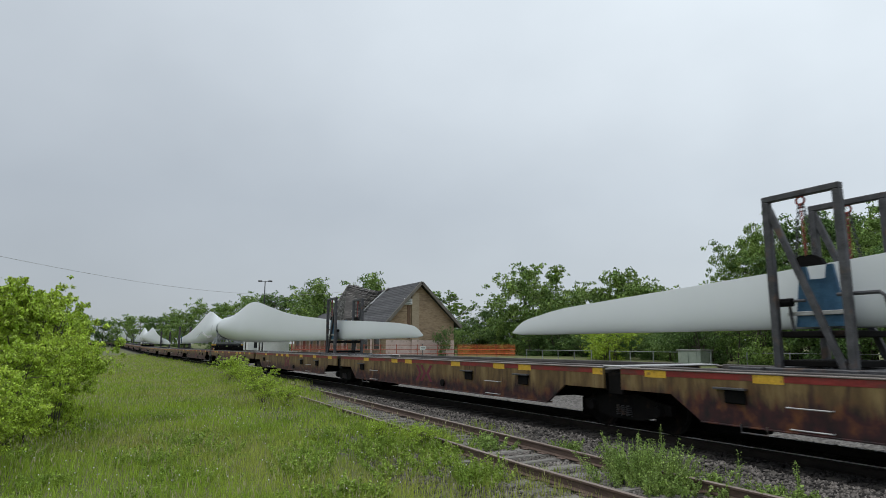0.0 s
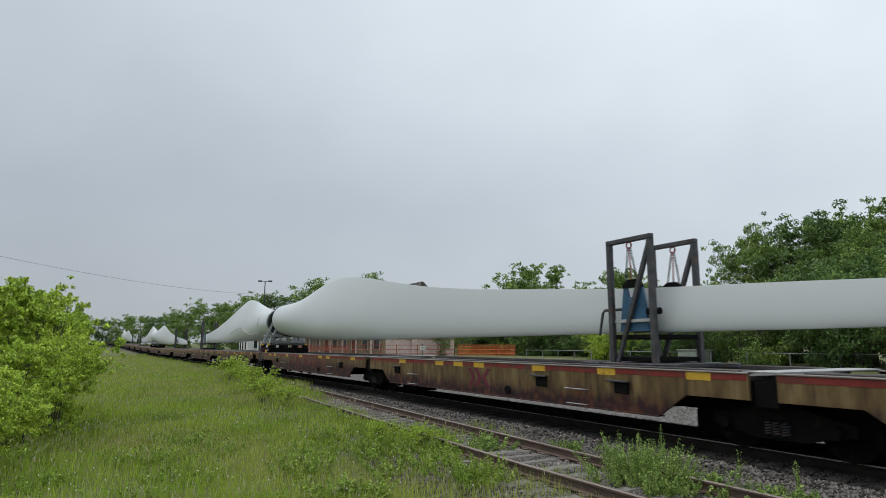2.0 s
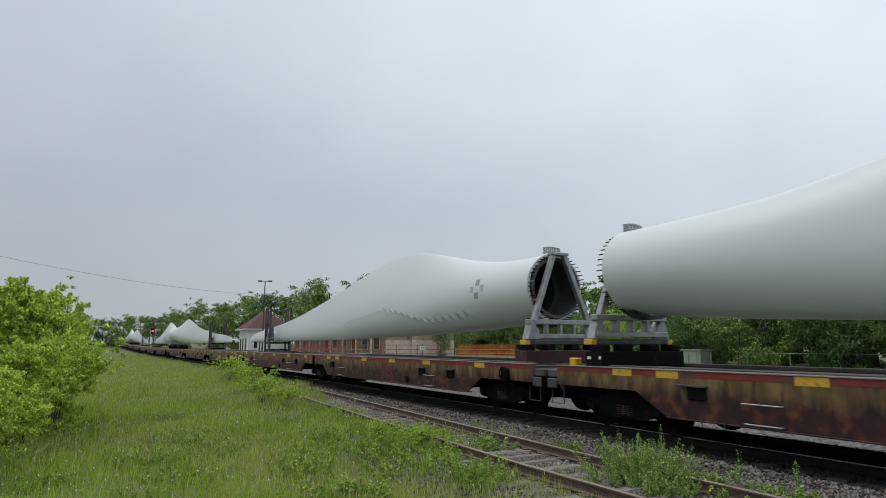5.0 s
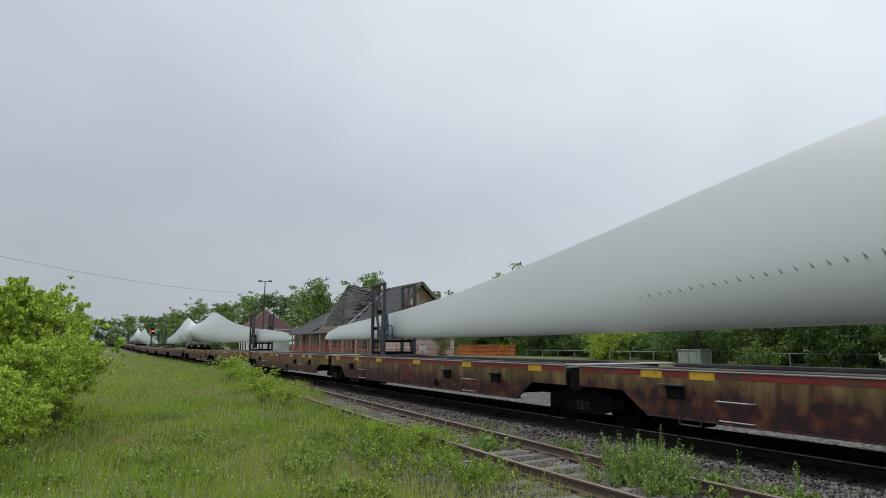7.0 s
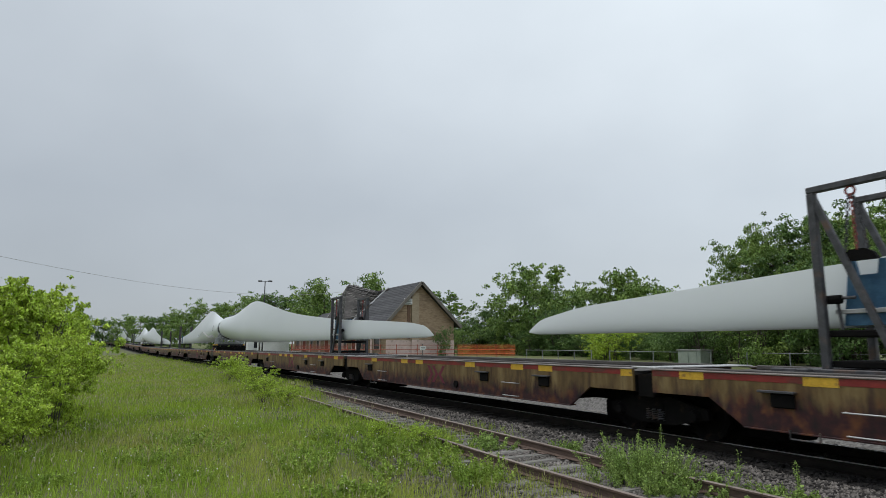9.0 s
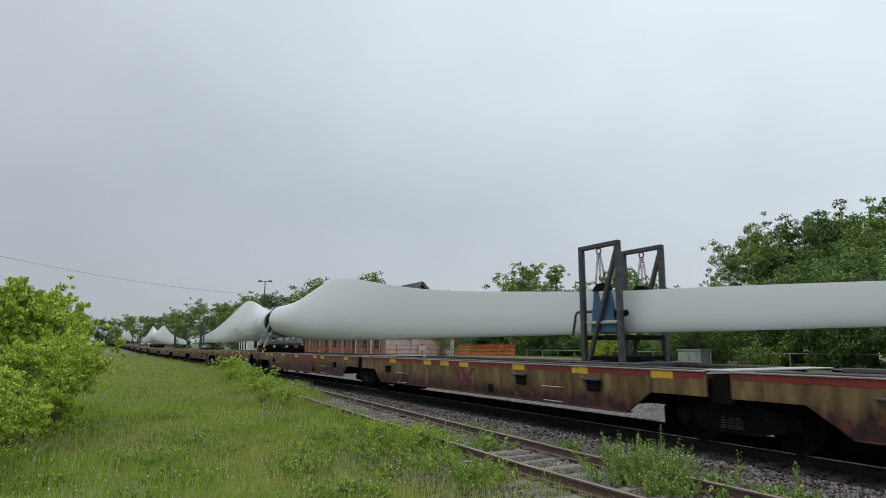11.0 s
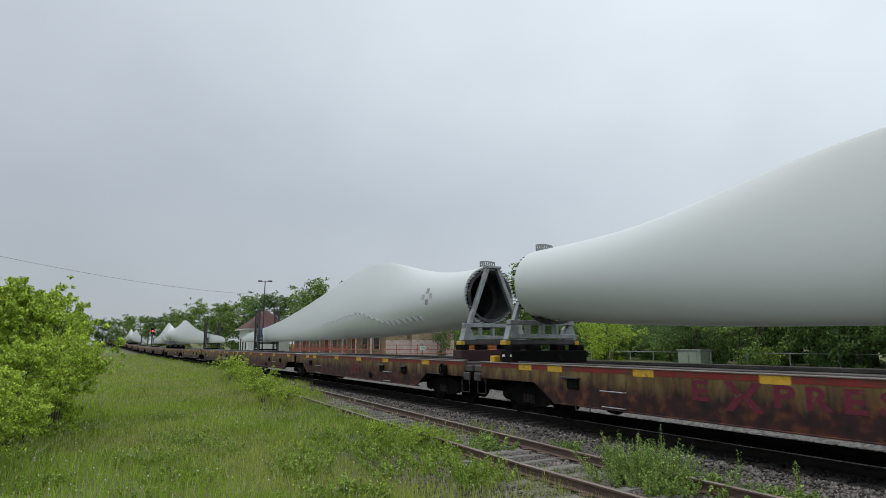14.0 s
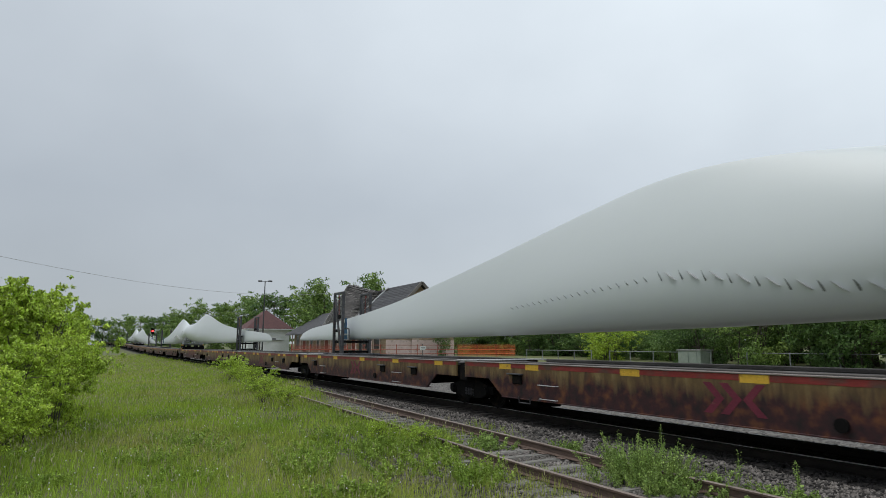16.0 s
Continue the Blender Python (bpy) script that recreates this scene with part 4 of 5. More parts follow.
def build_truck(car, x):
    """A two-axle truck at x under a car."""
    t = part("truck", Mesh().box((x - 0.22, -1.15, 0.40), (x + 0.22, 1.15, 0.66), 0.03), BLACKSTEEL, car, "near-black two-axle truck")
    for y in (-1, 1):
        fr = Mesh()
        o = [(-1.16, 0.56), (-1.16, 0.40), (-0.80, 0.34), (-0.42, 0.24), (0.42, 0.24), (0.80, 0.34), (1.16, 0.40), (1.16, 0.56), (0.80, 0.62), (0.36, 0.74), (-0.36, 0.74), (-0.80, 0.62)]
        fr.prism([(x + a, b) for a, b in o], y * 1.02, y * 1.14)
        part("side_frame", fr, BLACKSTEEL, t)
        for dx in (-0.14, 0.0, 0.14):
            m = Mesh()
            pts = [(x + dx + 0.052 * math.cos(0.9 * i), y * 1.16 + 0.052 * math.sin(0.9 * i), 0.30 + 0.20 * i / 34) for i in range(35)]
            m.tube(pts, 0.014, 4)
            part("spring", m, DARKSTEEL, t)
        for dx in (-0.89, 0.89):
            part("axle_box", Mesh().tube([(x + dx, y * 1.14, 0.44), (x + dx, y * 1.24, 0.44)], [0.13, 0.09], 12), BLACKSTEEL, t)
    for dx in (-0.89, 0.89):
        ax = part("wheelset", Mesh().tube([(0, -1.1, 0), (0, 1.1, 0)], 0.075, 10), BLACKSTEEL, t)
        ax.location = (x + dx, 0, 0.452)
        WHEELS.append(ax)
        for y in (-1, 1):
            w = part("wheel", wheel_mesh(), BLACKSTEEL, ax, "near-black steel wheel")
            w.location = (0, y * 0.755, 0)
            if y < 0:
                w.rotation_euler = (0, 0, math.pi)


def letter_mesh(ch, xa, xb, za, zb, y):
    """One raised block letter on the near side of a sill, filling the space given."""
    cu = bpy.data.curves.new("letter", "FONT")
    cu.body, cu.size, cu.offset, cu.resolution_u = ch, 1.0, 0.028, 3
    ob = new("letter", cu)
    bpy.context.view_layer.update()
    flat = ob.evaluated_get(bpy.context.evaluated_depsgraph_get()).to_mesh()
    pts = [(v.co.x, v.co.y) for v in flat.vertices]
    faces = [tuple(p.vertices) for p in flat.polygons]
    bpy.data.objects.remove(ob)
    bpy.data.curves.remove(cu)
    x0, x1 = min(p[0] for p in pts), max(p[0] for p in pts)
    z0, z1 = min(p[1] for p in pts), max(p[1] for p in pts)
    m = Mesh()
    m.add([(xa + (a - x0) / (x1 - x0) * (xb - xa), y - 0.004, za + (c - z0) / (z1 - z0) * (zb - za)) for a, c in pts], faces)
    return m


def build_car(index, length, fore, aft, lettered):
    """One platform of an articulated car: deep side sills cut away over the trucks, a flat deck between. fore, aft: 'joint' or 'coupler'."""
    rnd = random.Random(90 + index)
    c = thing("flat_car", "rusty cream flat car platform with red and yellow stripe" if not lettered else "rusty cream flat car platform with faded maroon lettering", "railway car", "flat cars")
    h = length / 2
    cut = {"joint": (0.24, 1.45, 2.05), "coupler": (0.44, 2.75, 3.45)}
    (f0, f1, f2), (a0, a1, a2) = cut[fore], cut[aft]
    low, high, top = 0.43, 0.83, 1.235
    out = [(-h + a0, high), (-h + a1, high), (-h + a2, low), (h - f2, low), (h - f1, high), (h - f0, high), (h - f0, top), (-h + a0, top)]
    paint = CARPAINT[index]
    for y in (-1, 1):
        sill = part("side_sill", Mesh().prism(out, y * HALF, y * (HALF - 0.05)), paint, c, "rust-streaked side sill")
        part("top_flange", Mesh().box((-h + a0, min(y * (HALF + 0.02), y * (HALF - 0.14)), top), (h - f0, max(y * (HALF + 0.02), y * (HALF - 0.14)), top + 0.025), 0.006), FLANGE, c)
        part("bottom_flange", Mesh().box((-h + a2 + 0.02, min(y * (HALF + 0.03), y * (HALF - 0.16)), low - 0.025), (h - f2 - 0.02, max(y * (HALF + 0.03), y * (HALF - 0.16)), low), 0.006), paint, c)
        # stripe: red with yellow pieces
        x = -h + a0 + 0.02
        sw = 0.105
        yy = y * HALF
        o = 0.004 * y
        turn = 0
        while x < h - f0 - 0.1:
            ye = turn % 2 == 1
            ln = min(0.5 if ye else rnd.choice((0.6, 1.7, 2.1, 2.6)), h - f0 - 0.02 - x)
            part("stripe", Mesh().box((x, min(yy, yy + o), top - sw - (0.03 if ye else 0)), (x + ln, max(yy, yy + o), top - 0.004)), YELLOW if ye else REDPAINT, sill, "yellow reflective mark" if ye else "")
            x += ln + 0.003
            turn += 1
        # pockets, steps, tie-down brackets
        for xx in (-h + a2 + 0.7, h - f2 - 0.9) + (() if lettered else (2.6,)):
            d = 0.045 * y
            bx = part("pocket", Mesh().box((xx - 0.19, min(yy, yy + d), 0.76), (xx + 0.19, max(yy, yy + d), 0.97), 0.02), BLACKSTEEL, sill, "black recessed lashing pocket")
            part("ledge", Mesh().box((xx - 0.36, min(yy, yy + 2.2 * d), 0.975), (xx + 0.22, max(yy, yy + 1.7 * d), 1.01), 0.006), DARKSTEEL, bx)
        for xx in (-h + a2 + 1.9, h - f2 - 2.2):
            m = Mesh()
            m.tube([(xx - 0.32, yy, 0.78), (xx - 0.32, yy + 0.08 * y, 0.78), (xx + 0.32, yy + 0.08 * y, 0.78), (xx + 0.32, yy, 0.78)], 0.012, 6)
            part("grab_rail", m, PLATE, sill, "bright grab rail")
            m = Mesh().tube([(xx - 0.30, yy, 0.47), (xx - 0.30, yy + 0.06 * y, 0.47), (xx + 0.30, yy + 0.06 * y, 0.47), (xx + 0.30, yy, 0.47)], 0.012, 6)
            part("grab_rail", m, PLATE, sill, "bright grab rail")
        m = Mesh()
        xx = -h + a2 + 1.0
        m.tube([(xx - 0.22, yy + 0.03 * y, 0.46), (xx - 0.22, yy + 0.03 * y, 0.33), (xx + 0.22, yy + 0.03 * y, 0.33), (xx + 0.22, yy + 0.03 * y, 0.46)], 0.016, 6)
        part("step", m, DARKSTEEL, sill)
        hx = rnd.uniform(1, 3)
        part("hub", Mesh().tube([(hx, yy, 0.60), (hx, yy + 0.05 * y, 0.60)], 0.10, 14), BLACKSTEEL, sill)
        if lettered and y < 0:
            # large faded lettering with a chevron emblem as its second sign
            for ch, xa, xb in (("E", -1.60, -1.28), ("", -0.98, -0.30), ("P", -0.12, 0.22), ("R", 0.37, 0.75), ("E", 0.90, 1.18), ("S", 1.35, 1.66), ("S", 1.90, 2.20), ("W", 2.42, 2.95), ("A", 3.13, 3.54), ("Y", 3.64, 4.02)):
                if ch:
                    part("letter", letter_mesh(ch, xa, xb, 0.76, 1.10, yy), LETTER, sill)
                    continue
                for xc, d in ((xa + 0.08, 0.20), (xb - 0.08, -0.20)):
                    p = [(xc - 0.08, 1.11), (xc + 0.08, 1.11), (xc + d + 0.08, 0.88), (xc + 0.08, 0.64), (xc - 0.08, 0.64), (xc + d - 0.08, 0.88)]
                    part("emblem", Mesh().prism(p, yy - 0.004, yy), LETTER, sill)
        elif y < 0:
            # chevron emblem amidships, as plain shapes
            for xx, d in ((-0.62, 0.24), (-0.30, 0.24), (0.36, -0.24)):
                p = [(xx - 0.08, 1.08), (xx + 0.08, 1.08), (xx + d + 0.08, 0.83), (xx + 0.08, 0.58), (xx - 0.08, 0.58), (xx + d - 0.08, 0.83)]
                part("emblem", Mesh().prism(p, yy - 0.004, yy), LETTER, sill)
    part("deck", Mesh().box((-h + a0 + 0.01, -HALF + 0.055, 1.13), (h - f0 - 0.01, HALF - 0.055, 1.20)), DECK, c, "dark worn steel deck")
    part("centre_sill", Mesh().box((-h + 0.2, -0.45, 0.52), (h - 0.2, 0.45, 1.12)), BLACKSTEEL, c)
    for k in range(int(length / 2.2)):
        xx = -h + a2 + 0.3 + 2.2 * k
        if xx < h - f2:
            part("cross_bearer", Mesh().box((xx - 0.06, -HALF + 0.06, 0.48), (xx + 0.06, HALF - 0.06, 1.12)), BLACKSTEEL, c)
    for y in (-1, 1):
        part("kerb", Mesh().box((-h + a0 + 0.3, min(y * 1.16, y * 1.26), 1.20), (h - f0 - 0.3, max(y * 1.16, y * 1.26), 1.29), 0.015), DECK, c)
    for s, kind, e0 in ((1, fore, f0), (-1, aft, a0)):
        if kind == "joint":
            part("end_plate", Mesh().box((s * (h - e0) - 0.02, -HALF + 0.06, 0.80), (s * (h - e0) + 0.02, HALF - 0.06, 1.12)), BLACKSTEEL, c)
        else:
            m = Mesh().box((min(s * (h - 0.95), s * (h - 0.05)), -0.16, 0.68), (max(s * (h - 0.95), s * (h - 0.05)), 0.16, 0.98), 0.03)
            part("coupler", m, BLACKSTEEL, c)
            part("end_sill", Mesh().box((min(s * (h - 0.56), s * (h - 0.45)), -HALF + 0.055, 0.72), (max(s * (h - 0.56), s * (h - 0.45)), HALF - 0.055, 1.12), 0.02), paint, c)
            plat = part("end_platform", Mesh().box((min(s * (h - 0.44), s * (h - 0.07)), -HALF + 0.02, 0.98), (max(s * (h - 0.44), s * (h - 0.07)), HALF - 0.02, 1.15), 0.02), DECK, c, "worn steel end platform")
            for yy2 in (-1, 1):
                part("buffer_plate", Mesh().box((min(s * (h - 0.44), s * (h - 0.12)), yy2 * HALF - 0.04, 0.74), (max(s * (h - 0.44), s * (h - 0.12)), yy2 * HALF + 0.01 * yy2 + 0.03, 0.96), 0.02), DARKSTEEL, plat)
                part("corner_step", Mesh().tube([(s * (h - 0.62), yy2 * (HALF - 0.03), 0.74), (s * (h - 0.62), yy2 * (HALF - 0.03), 0.42), (s * (h - 0.22), yy2 * (HALF - 0.03), 0.42), (s * (h - 0.22), yy2 * (HALF - 0.03), 0.74)], 0.014, 6), DARKSTEEL, plat)
            if s == 1:
                bw = part("brake_wheel", Mesh().tube([(s * (h - 1.55) + 0.17 * math.cos(math.pi / 6 * i), -HALF - 0.10, 0.98 + 0.17 * math.sin(math.pi / 6 * i)) for i in range(12)], 0.02, 6, closed=True), BLACKSTEEL, c)
                for i in range(4):
                    part("spoke", Mesh().beam((s * (h - 1.55), -HALF - 0.10, 0.98), (s * (h - 1.55) + 0.17 * math.cos(math.pi / 2 * i + 0.4), -HALF - 0.10, 0.98 + 0.17 * math.sin(math.pi / 2 * i + 0.4)), 0.03, 0.02), BLACKSTEEL, bw)
                part("brake_box", Mesh().box((s * (h - 1.55) - 0.16, -HALF - 0.085, 0.80), (s * (h - 1.55) + 0.16, -HALF, 1.12), 0.03), BLACKSTEEL, c)
            build_truck(c, s * (h - 2.15))
            for yy2 in (-1, 1):
                part("hose", Mesh().tube([(s * (h - 0.8), yy2 * 0.5, 0.7), (s * (h - 0.4), yy2 * 0.5, 0.45), (s * (h - 0.05), yy2 * 0.45, 0.55)], 0.025, 6), BLACKSTEEL, c)
    if aft == "joint":
        part("bridge_plate", Mesh().box((-h - 0.27, -HALF + 0.03, 1.262), (-h + 0.27, HALF - 0.03, 1.285), 0.006), PLATE, c, "bright worn bridge plate over the joint")
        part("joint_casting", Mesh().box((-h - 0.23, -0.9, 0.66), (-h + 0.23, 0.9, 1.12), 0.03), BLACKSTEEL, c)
        # black box added in the joint gap to stand for its shade
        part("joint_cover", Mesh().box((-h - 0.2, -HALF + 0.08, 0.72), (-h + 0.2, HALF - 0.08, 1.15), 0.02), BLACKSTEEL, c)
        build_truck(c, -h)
        # solid black blocks added to keep the space under the joint dark
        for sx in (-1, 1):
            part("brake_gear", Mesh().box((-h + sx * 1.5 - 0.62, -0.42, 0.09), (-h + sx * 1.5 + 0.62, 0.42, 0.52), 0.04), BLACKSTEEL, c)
    return c


def build_train():
    edges = (24.35, 6.8, -9.35, -25.5, -41.62, -59.25)
    originals = []
    for i in range(5):
        ln = edges[i] - edges[i + 1]
        ob = build_car(i, ln, "coupler" if i == 0 else "joint", "coupler" if i == 4 else "joint", i == 4)
        originals.append((ob, (edges[i] + edges[i + 1]) / 2))
    originals.append((build_blade(-1), ROOT[-1]))
    originals.append((build_stand(-1), ROOT[-1] - 0.2))
    originals.append((build_gantry(-1, 3.97), -28.87))
    originals.append((build_blade(1), ROOT[1]))
    originals.append((build_stand(1), ROOT[1]))
    originals.append((build_gantry(1, 4.17), -5.75))
    MOVING.extend(originals)
    for n in range(1, 6):
        for ob, u in originals:
            shift = -0.03 if u == -5.75 else -0.13 if u == -28.87 else 0.0
            MOVING.append((copy_thing(ob, Matrix()), u - PERIOD * n + shift))


build_train()
# ---- the ruined station ----
BRICK = surface("tan_brick", [(0.25, 0.172, 0.108), (0.34, 0.245, 0.16), (0.41, 0.305, 0.21)], 2.0, 0.9, fine=14, stretch=(1, 1, 3), bump=0.4, spots=((0.21, 0.145, 0.10), 0.5, 0.75, 0.9))
PILASTER = surface("pale_tan_brick", [(0.33, 0.26, 0.18), (0.43, 0.345, 0.25)], 2.5, 0.9, fine=14, stretch=(1, 1, 3))
PINKPAINT = surface("pink_wall_paint", [(0.55, 0.42, 0.38), (0.66, 0.53, 0.49)], 1.5, 0.85, spots=((0.30, 0.22, 0.18), 0.55, 0.75, 2))
SHINGLE = surface("dark_shingle", [(0.035, 0.036, 0.04), (0.06, 0.06, 0.066), (0.085, 0.085, 0.09)], 2, 0.9, fine=9, stretch=(1, 1, 2), vary=0.25)
CHARRED = surface("bare_roof_board", [(0.075, 0.070, 0.066), (0.19, 0.18, 0.17), (0.46, 0.45, 0.43)], 1.5, 0.9, fine=12, stretch=(0.4, 3, 3), vary=0.5)
CHAR = surface("charred_wood", [(0.02, 0.018, 0.017), (0.05, 0.045, 0.042), (0.10, 0.09, 0.085)], 1.5, 0.9, stretch=(0.4, 2, 2))
TRIM = surface("weathered_trim", [(0.13, 0.115, 0.10), (0.2, 0.18, 0.16)], 3, 0.85, stretch=(1, 1, 0.3))
WHITEWALL = surface("white_wall_paint", [(0.72, 0.72, 0.71), (0.8, 0.8, 0.79)], 1.0, 0.8)
REDROOF = surface("dark_red_roof", [(0.07, 0.03, 0.03), (0.11, 0.042, 0.04)], 3, 0.8, fine=8)
GLASSDARK = surface("dark_window", [(0.015, 0.015, 0.017), (0.03, 0.03, 0.032)], 2, 0.15, bump=0)
ORANGE = surface("orange_fence_plastic", [(0.62, 0.13, 0.03), (0.75, 0.19, 0.05)], 4, 0.6, bump=0.1)
RUSTRED = surface("red_rail_paint", [(0.30, 0.06, 0.035), (0.40, 0.10, 0.06)], 4, 0.6)
BOARDBROWN = surface("brown_board", [(0.12, 0.07, 0.045), (0.17, 0.10, 0.065)], 3, 0.85, stretch=(1, 1, 0.3))
BOXGREEN = surface("faded_green_metal", [(0.22, 0.26, 0.22), (0.30, 0.34, 0.29)], 3, 0.6)
BOARDRED = surface("red_board", [(0.20, 0.05, 0.035), (0.27, 0.08, 0.05)], 3, 0.8, stretch=(1, 1, 0.3))


def build_station():
    s = thing("station_building", "derelict brick station with half burnt shingle roof", "building")
    gx, y0, y1, ym, z0, ze, zr = -59.6, 25.9, 34.0, 29.75, 0.45, 4.25, 8.35
    x1 = -82.5
    t = 0.35
    # walls
    gable = [(y0, z0), (y1, z0), (y1, ze), (ym, zr - 0.15), (y0, ze)]
    wall = part("gable_wall", Mesh().prism(gable, gx, gx - t, axis="x"), BRICK, s, "tan brick gable wall")
    part("painted_base", Mesh().box((gx, y0 - 0.02, z0), (gx + 0.03, y1 + 0.02, 2.25)), PINKPAINT, wall, "pink painted lower wall")
    part("pilaster", Mesh().box((gx, ym - 0.95, z0), (gx + 0.16, ym - 0.10, 7.3)), PILASTER, wall, "pale brick pilaster")
    part("pilaster_base", Mesh().box((gx + 0.16, ym - 1.0, z0), (gx + 0.20, ym - 0.05, 2.3)), PINKPAINT, wall)
    part("board", Mesh().box((gx, ym - 1.45, 2.4), (gx + 0.06, ym - 1.10, 6.1)), BOARDBROWN, wall, "brown boarded opening")
    vent = part("vent", Mesh().box((gx + 0.06, ym - 1.85, 6.0), (gx + 0.22, ym - 0.95, 6.65), 0.03), SIGNWHITE, wall, "white slatted vent")
    for k in range(3):
        part("slat", Mesh().box((gx + 0.22, ym - 1.75, 6.1 + 0.17 * k), (gx + 0.24, ym - 1.05, 6.2 + 0.17 * k)), MARK_GREY, vent)
    front = part("front_wall", Mesh().box((x1 - 12, y0, z0), (gx - t, y0 + t, ze - 0.1)), BRICK, s, "brick platform wall")
    part("back_wall", Mesh().box((x1 - 12, y1 - t, z0), (gx - t, y1, ze - 0.1)), BRICK, s)
    part("end_wall", Mesh().box((x1 - 12.3, y0, z0), (x1 - 12, y1, ze - 0.1)), BRICK, s)
    for k in range(10):
        x = gx - 2.4 - 3.4 * k
        dr = k in (2, 5, 8)
        w = part("door" if dr else "window", Mesh().box((x - 0.75, y0 - 0.04, z0 + (0.05 if dr else 0.9)), (x + 0.75, y0 + 0.02, 3.4)), BOARDRED if dr else GLASSDARK, front, "red boarded door" if dr else "dark broken window")
        part("window_frame", Mesh().box((x - 0.9, y0 - 0.08, 3.4), (x + 0.9, y0 + 0.02, 3.58)).box((x - 0.9, y0 - 0.08, z0 + 0.75), (x - 0.75, y0 + 0.02, 3.4)).box((x + 0.75, y0 - 0.08, z0 + 0.75), (x + 0.9, y0 + 0.02, 3.4)), PINKPAINT, w)
    # roof: sound shingle by the gable, burnt beyond
    over = 0.65
    sl = (zr - ze) / (ym - y0)
    for sgn in (-1, 1):
        ye = y0 - over if sgn < 0 else y1 + over
        yw = y0 if sgn < 0 else y1
        zed = ze - (zr - ze) / abs(ym - yw) * over
        m = Mesh().add([(gx + 0.6, ye, zed), (-70.5, ye, zed), (-68.0, ym, zr), (gx + 0.6, ym, zr), (gx + 0.6, ye, zed + 0.16), (-70.5, ye, zed + 0.16), (-68.0, ym, zr + 0.16), (gx + 0.6, ym, zr + 0.16)],
                       [(0, 1, 2, 3), (7, 6, 5, 4), (0, 4, 5, 1), (1, 5, 6, 2), (2, 6, 7, 3), (3, 7, 4, 0)])
        roof = part("roof", m, SHINGLE, s, "dark shingle roof slope")
        if sgn < 0:
            for k in range(22):
                a, b = k / 22, (k + 0.93) / 22
                ya, yb = ye + (ym - ye) * a, ye + (ym - ye) * b
                za, zb = zed + (zr - zed) * a + 0.165, zed + (zr - zed) * b + 0.165
                part("shingle_course", Mesh().add([(gx + 0.6, ya, za + 0.03), (-70.4 + 2.5 * a, ya, za + 0.03), (-70.4 + 2.5 * b, yb, zb), (gx + 0.6, yb, zb), (gx + 0.6, ya, za), (-70.4 + 2.5 * a, ya, za)], [(0, 3, 2, 1), (0, 1, 5, 4)]), SHINGLE, roof)
        part("rake_board", Mesh().beam((gx + 0.62, ye, zed + 0.02), (gx + 0.62, ym, zr + 0.06), 0.12, 0.30), TRIM, s, "weathered rake board")
        part("roof_ridge_edge", Mesh().beam((-70.6, ye, zed + 0.2), (-68.1, ym, zr + 0.2), 0.22, 0.14), SIGNWHITE if sgn < 0 else TRIM, s, "pale torn flashing")
    rnd = random.Random(5)

    def rise(x):
        return 2.0 * smooth01(-69.0, -84.0, x) if x > -84 else 2.0

    def burnt_end(a):
        return -72.0 + (x1 + 72.0) * a

    for sgn in (-1, 1):
        ye = y0 - 0.3 if sgn < 0 else y1 + 0.3
        for k in range(8):
            x = -70.5 - 1.55 * k
            lo = max(0.0, (-72.0 - x) / (-72.0 - x1))
            part("rafter", Mesh().beam((x, ye + (ym - ye) * lo, ze - 0.2 + (zr + 0.15 + rise(x) - ze) * lo), (x, ym, zr - 0.05 + rise(x)), 0.1, 0.2), CHARRED, s, "charred rafter")
        q0, q1 = 0.0, 1.0
        zz = lambda x, a: ze - 0.2 + (zr - ze + 0.15) * a + a * rise(x) - 0.02
        yq = lambda a: ye + (ym - ye) * a
        xs = [i / 8 for i in range(9)]
        slant = lambda i, a: -69.5 + 2 * a + (burnt_end(a) + 69.5 - 2 * a) * i
        vs = [(slant(x, a), yq(a), zz(slant(x, a), a) + dz) for dz in (0, 0.06) for i, x in enumerate(xs) for a in (q0, q1 - 0.03 * (i % 3))]
        n = len(xs) * 2
        fs = []
        for i in range(len(xs) - 1):
            fs += [(2 * i, 2 * i + 1, 2 * i + 3, 2 * i + 2), (n + 2 * i, n + 2 * i + 2, n + 2 * i + 3, n + 2 * i + 1), (2 * i + 1, n + 2 * i + 1, n + 2 * i + 3, 2 * i + 3)]
        part("sheathing", Mesh().add(vs, fs), CHAR, s, "charred roof sheathing")
        for k in range(26):
            a = k / 26
            y, z = ye + (ym - ye) * a, ze - 0.2 + (zr - ze + 0.15) * a + 0.14
            x = -69.0 + rnd.uniform(-1.5, 0.3) + 2 * a
            while x > burnt_end(a):
                ln = rnd.uniform(1.2, 4.5)
                if rnd.random() > 0.16:
                    e = max(x - ln, burnt_end(a) + rnd.uniform(-0.4, 0.6))
                    dz = rnd.uniform(-0.03, 0.09)
                    part("roof_board", Mesh().beam((x, y, z + dz + a * rise(x)), (e, y + rnd.uniform(-0.06, 0.06), z + dz + a * rise(e) + rnd.uniform(-0.05, 0.05)), 0.27, 0.03), CHARRED, s)
                x -= ln + 0.05
    # dormer end wall and lower wing
    part("cross_gable", Mesh().prism([(y0 + 0.2, ze - 0.2), (y1 - 0.2, ze - 0.2), (ym, zr + 1.6)], x1 + 0.1, x1 - 0.15, axis="x"), CHARRED, s, "charred end gable")
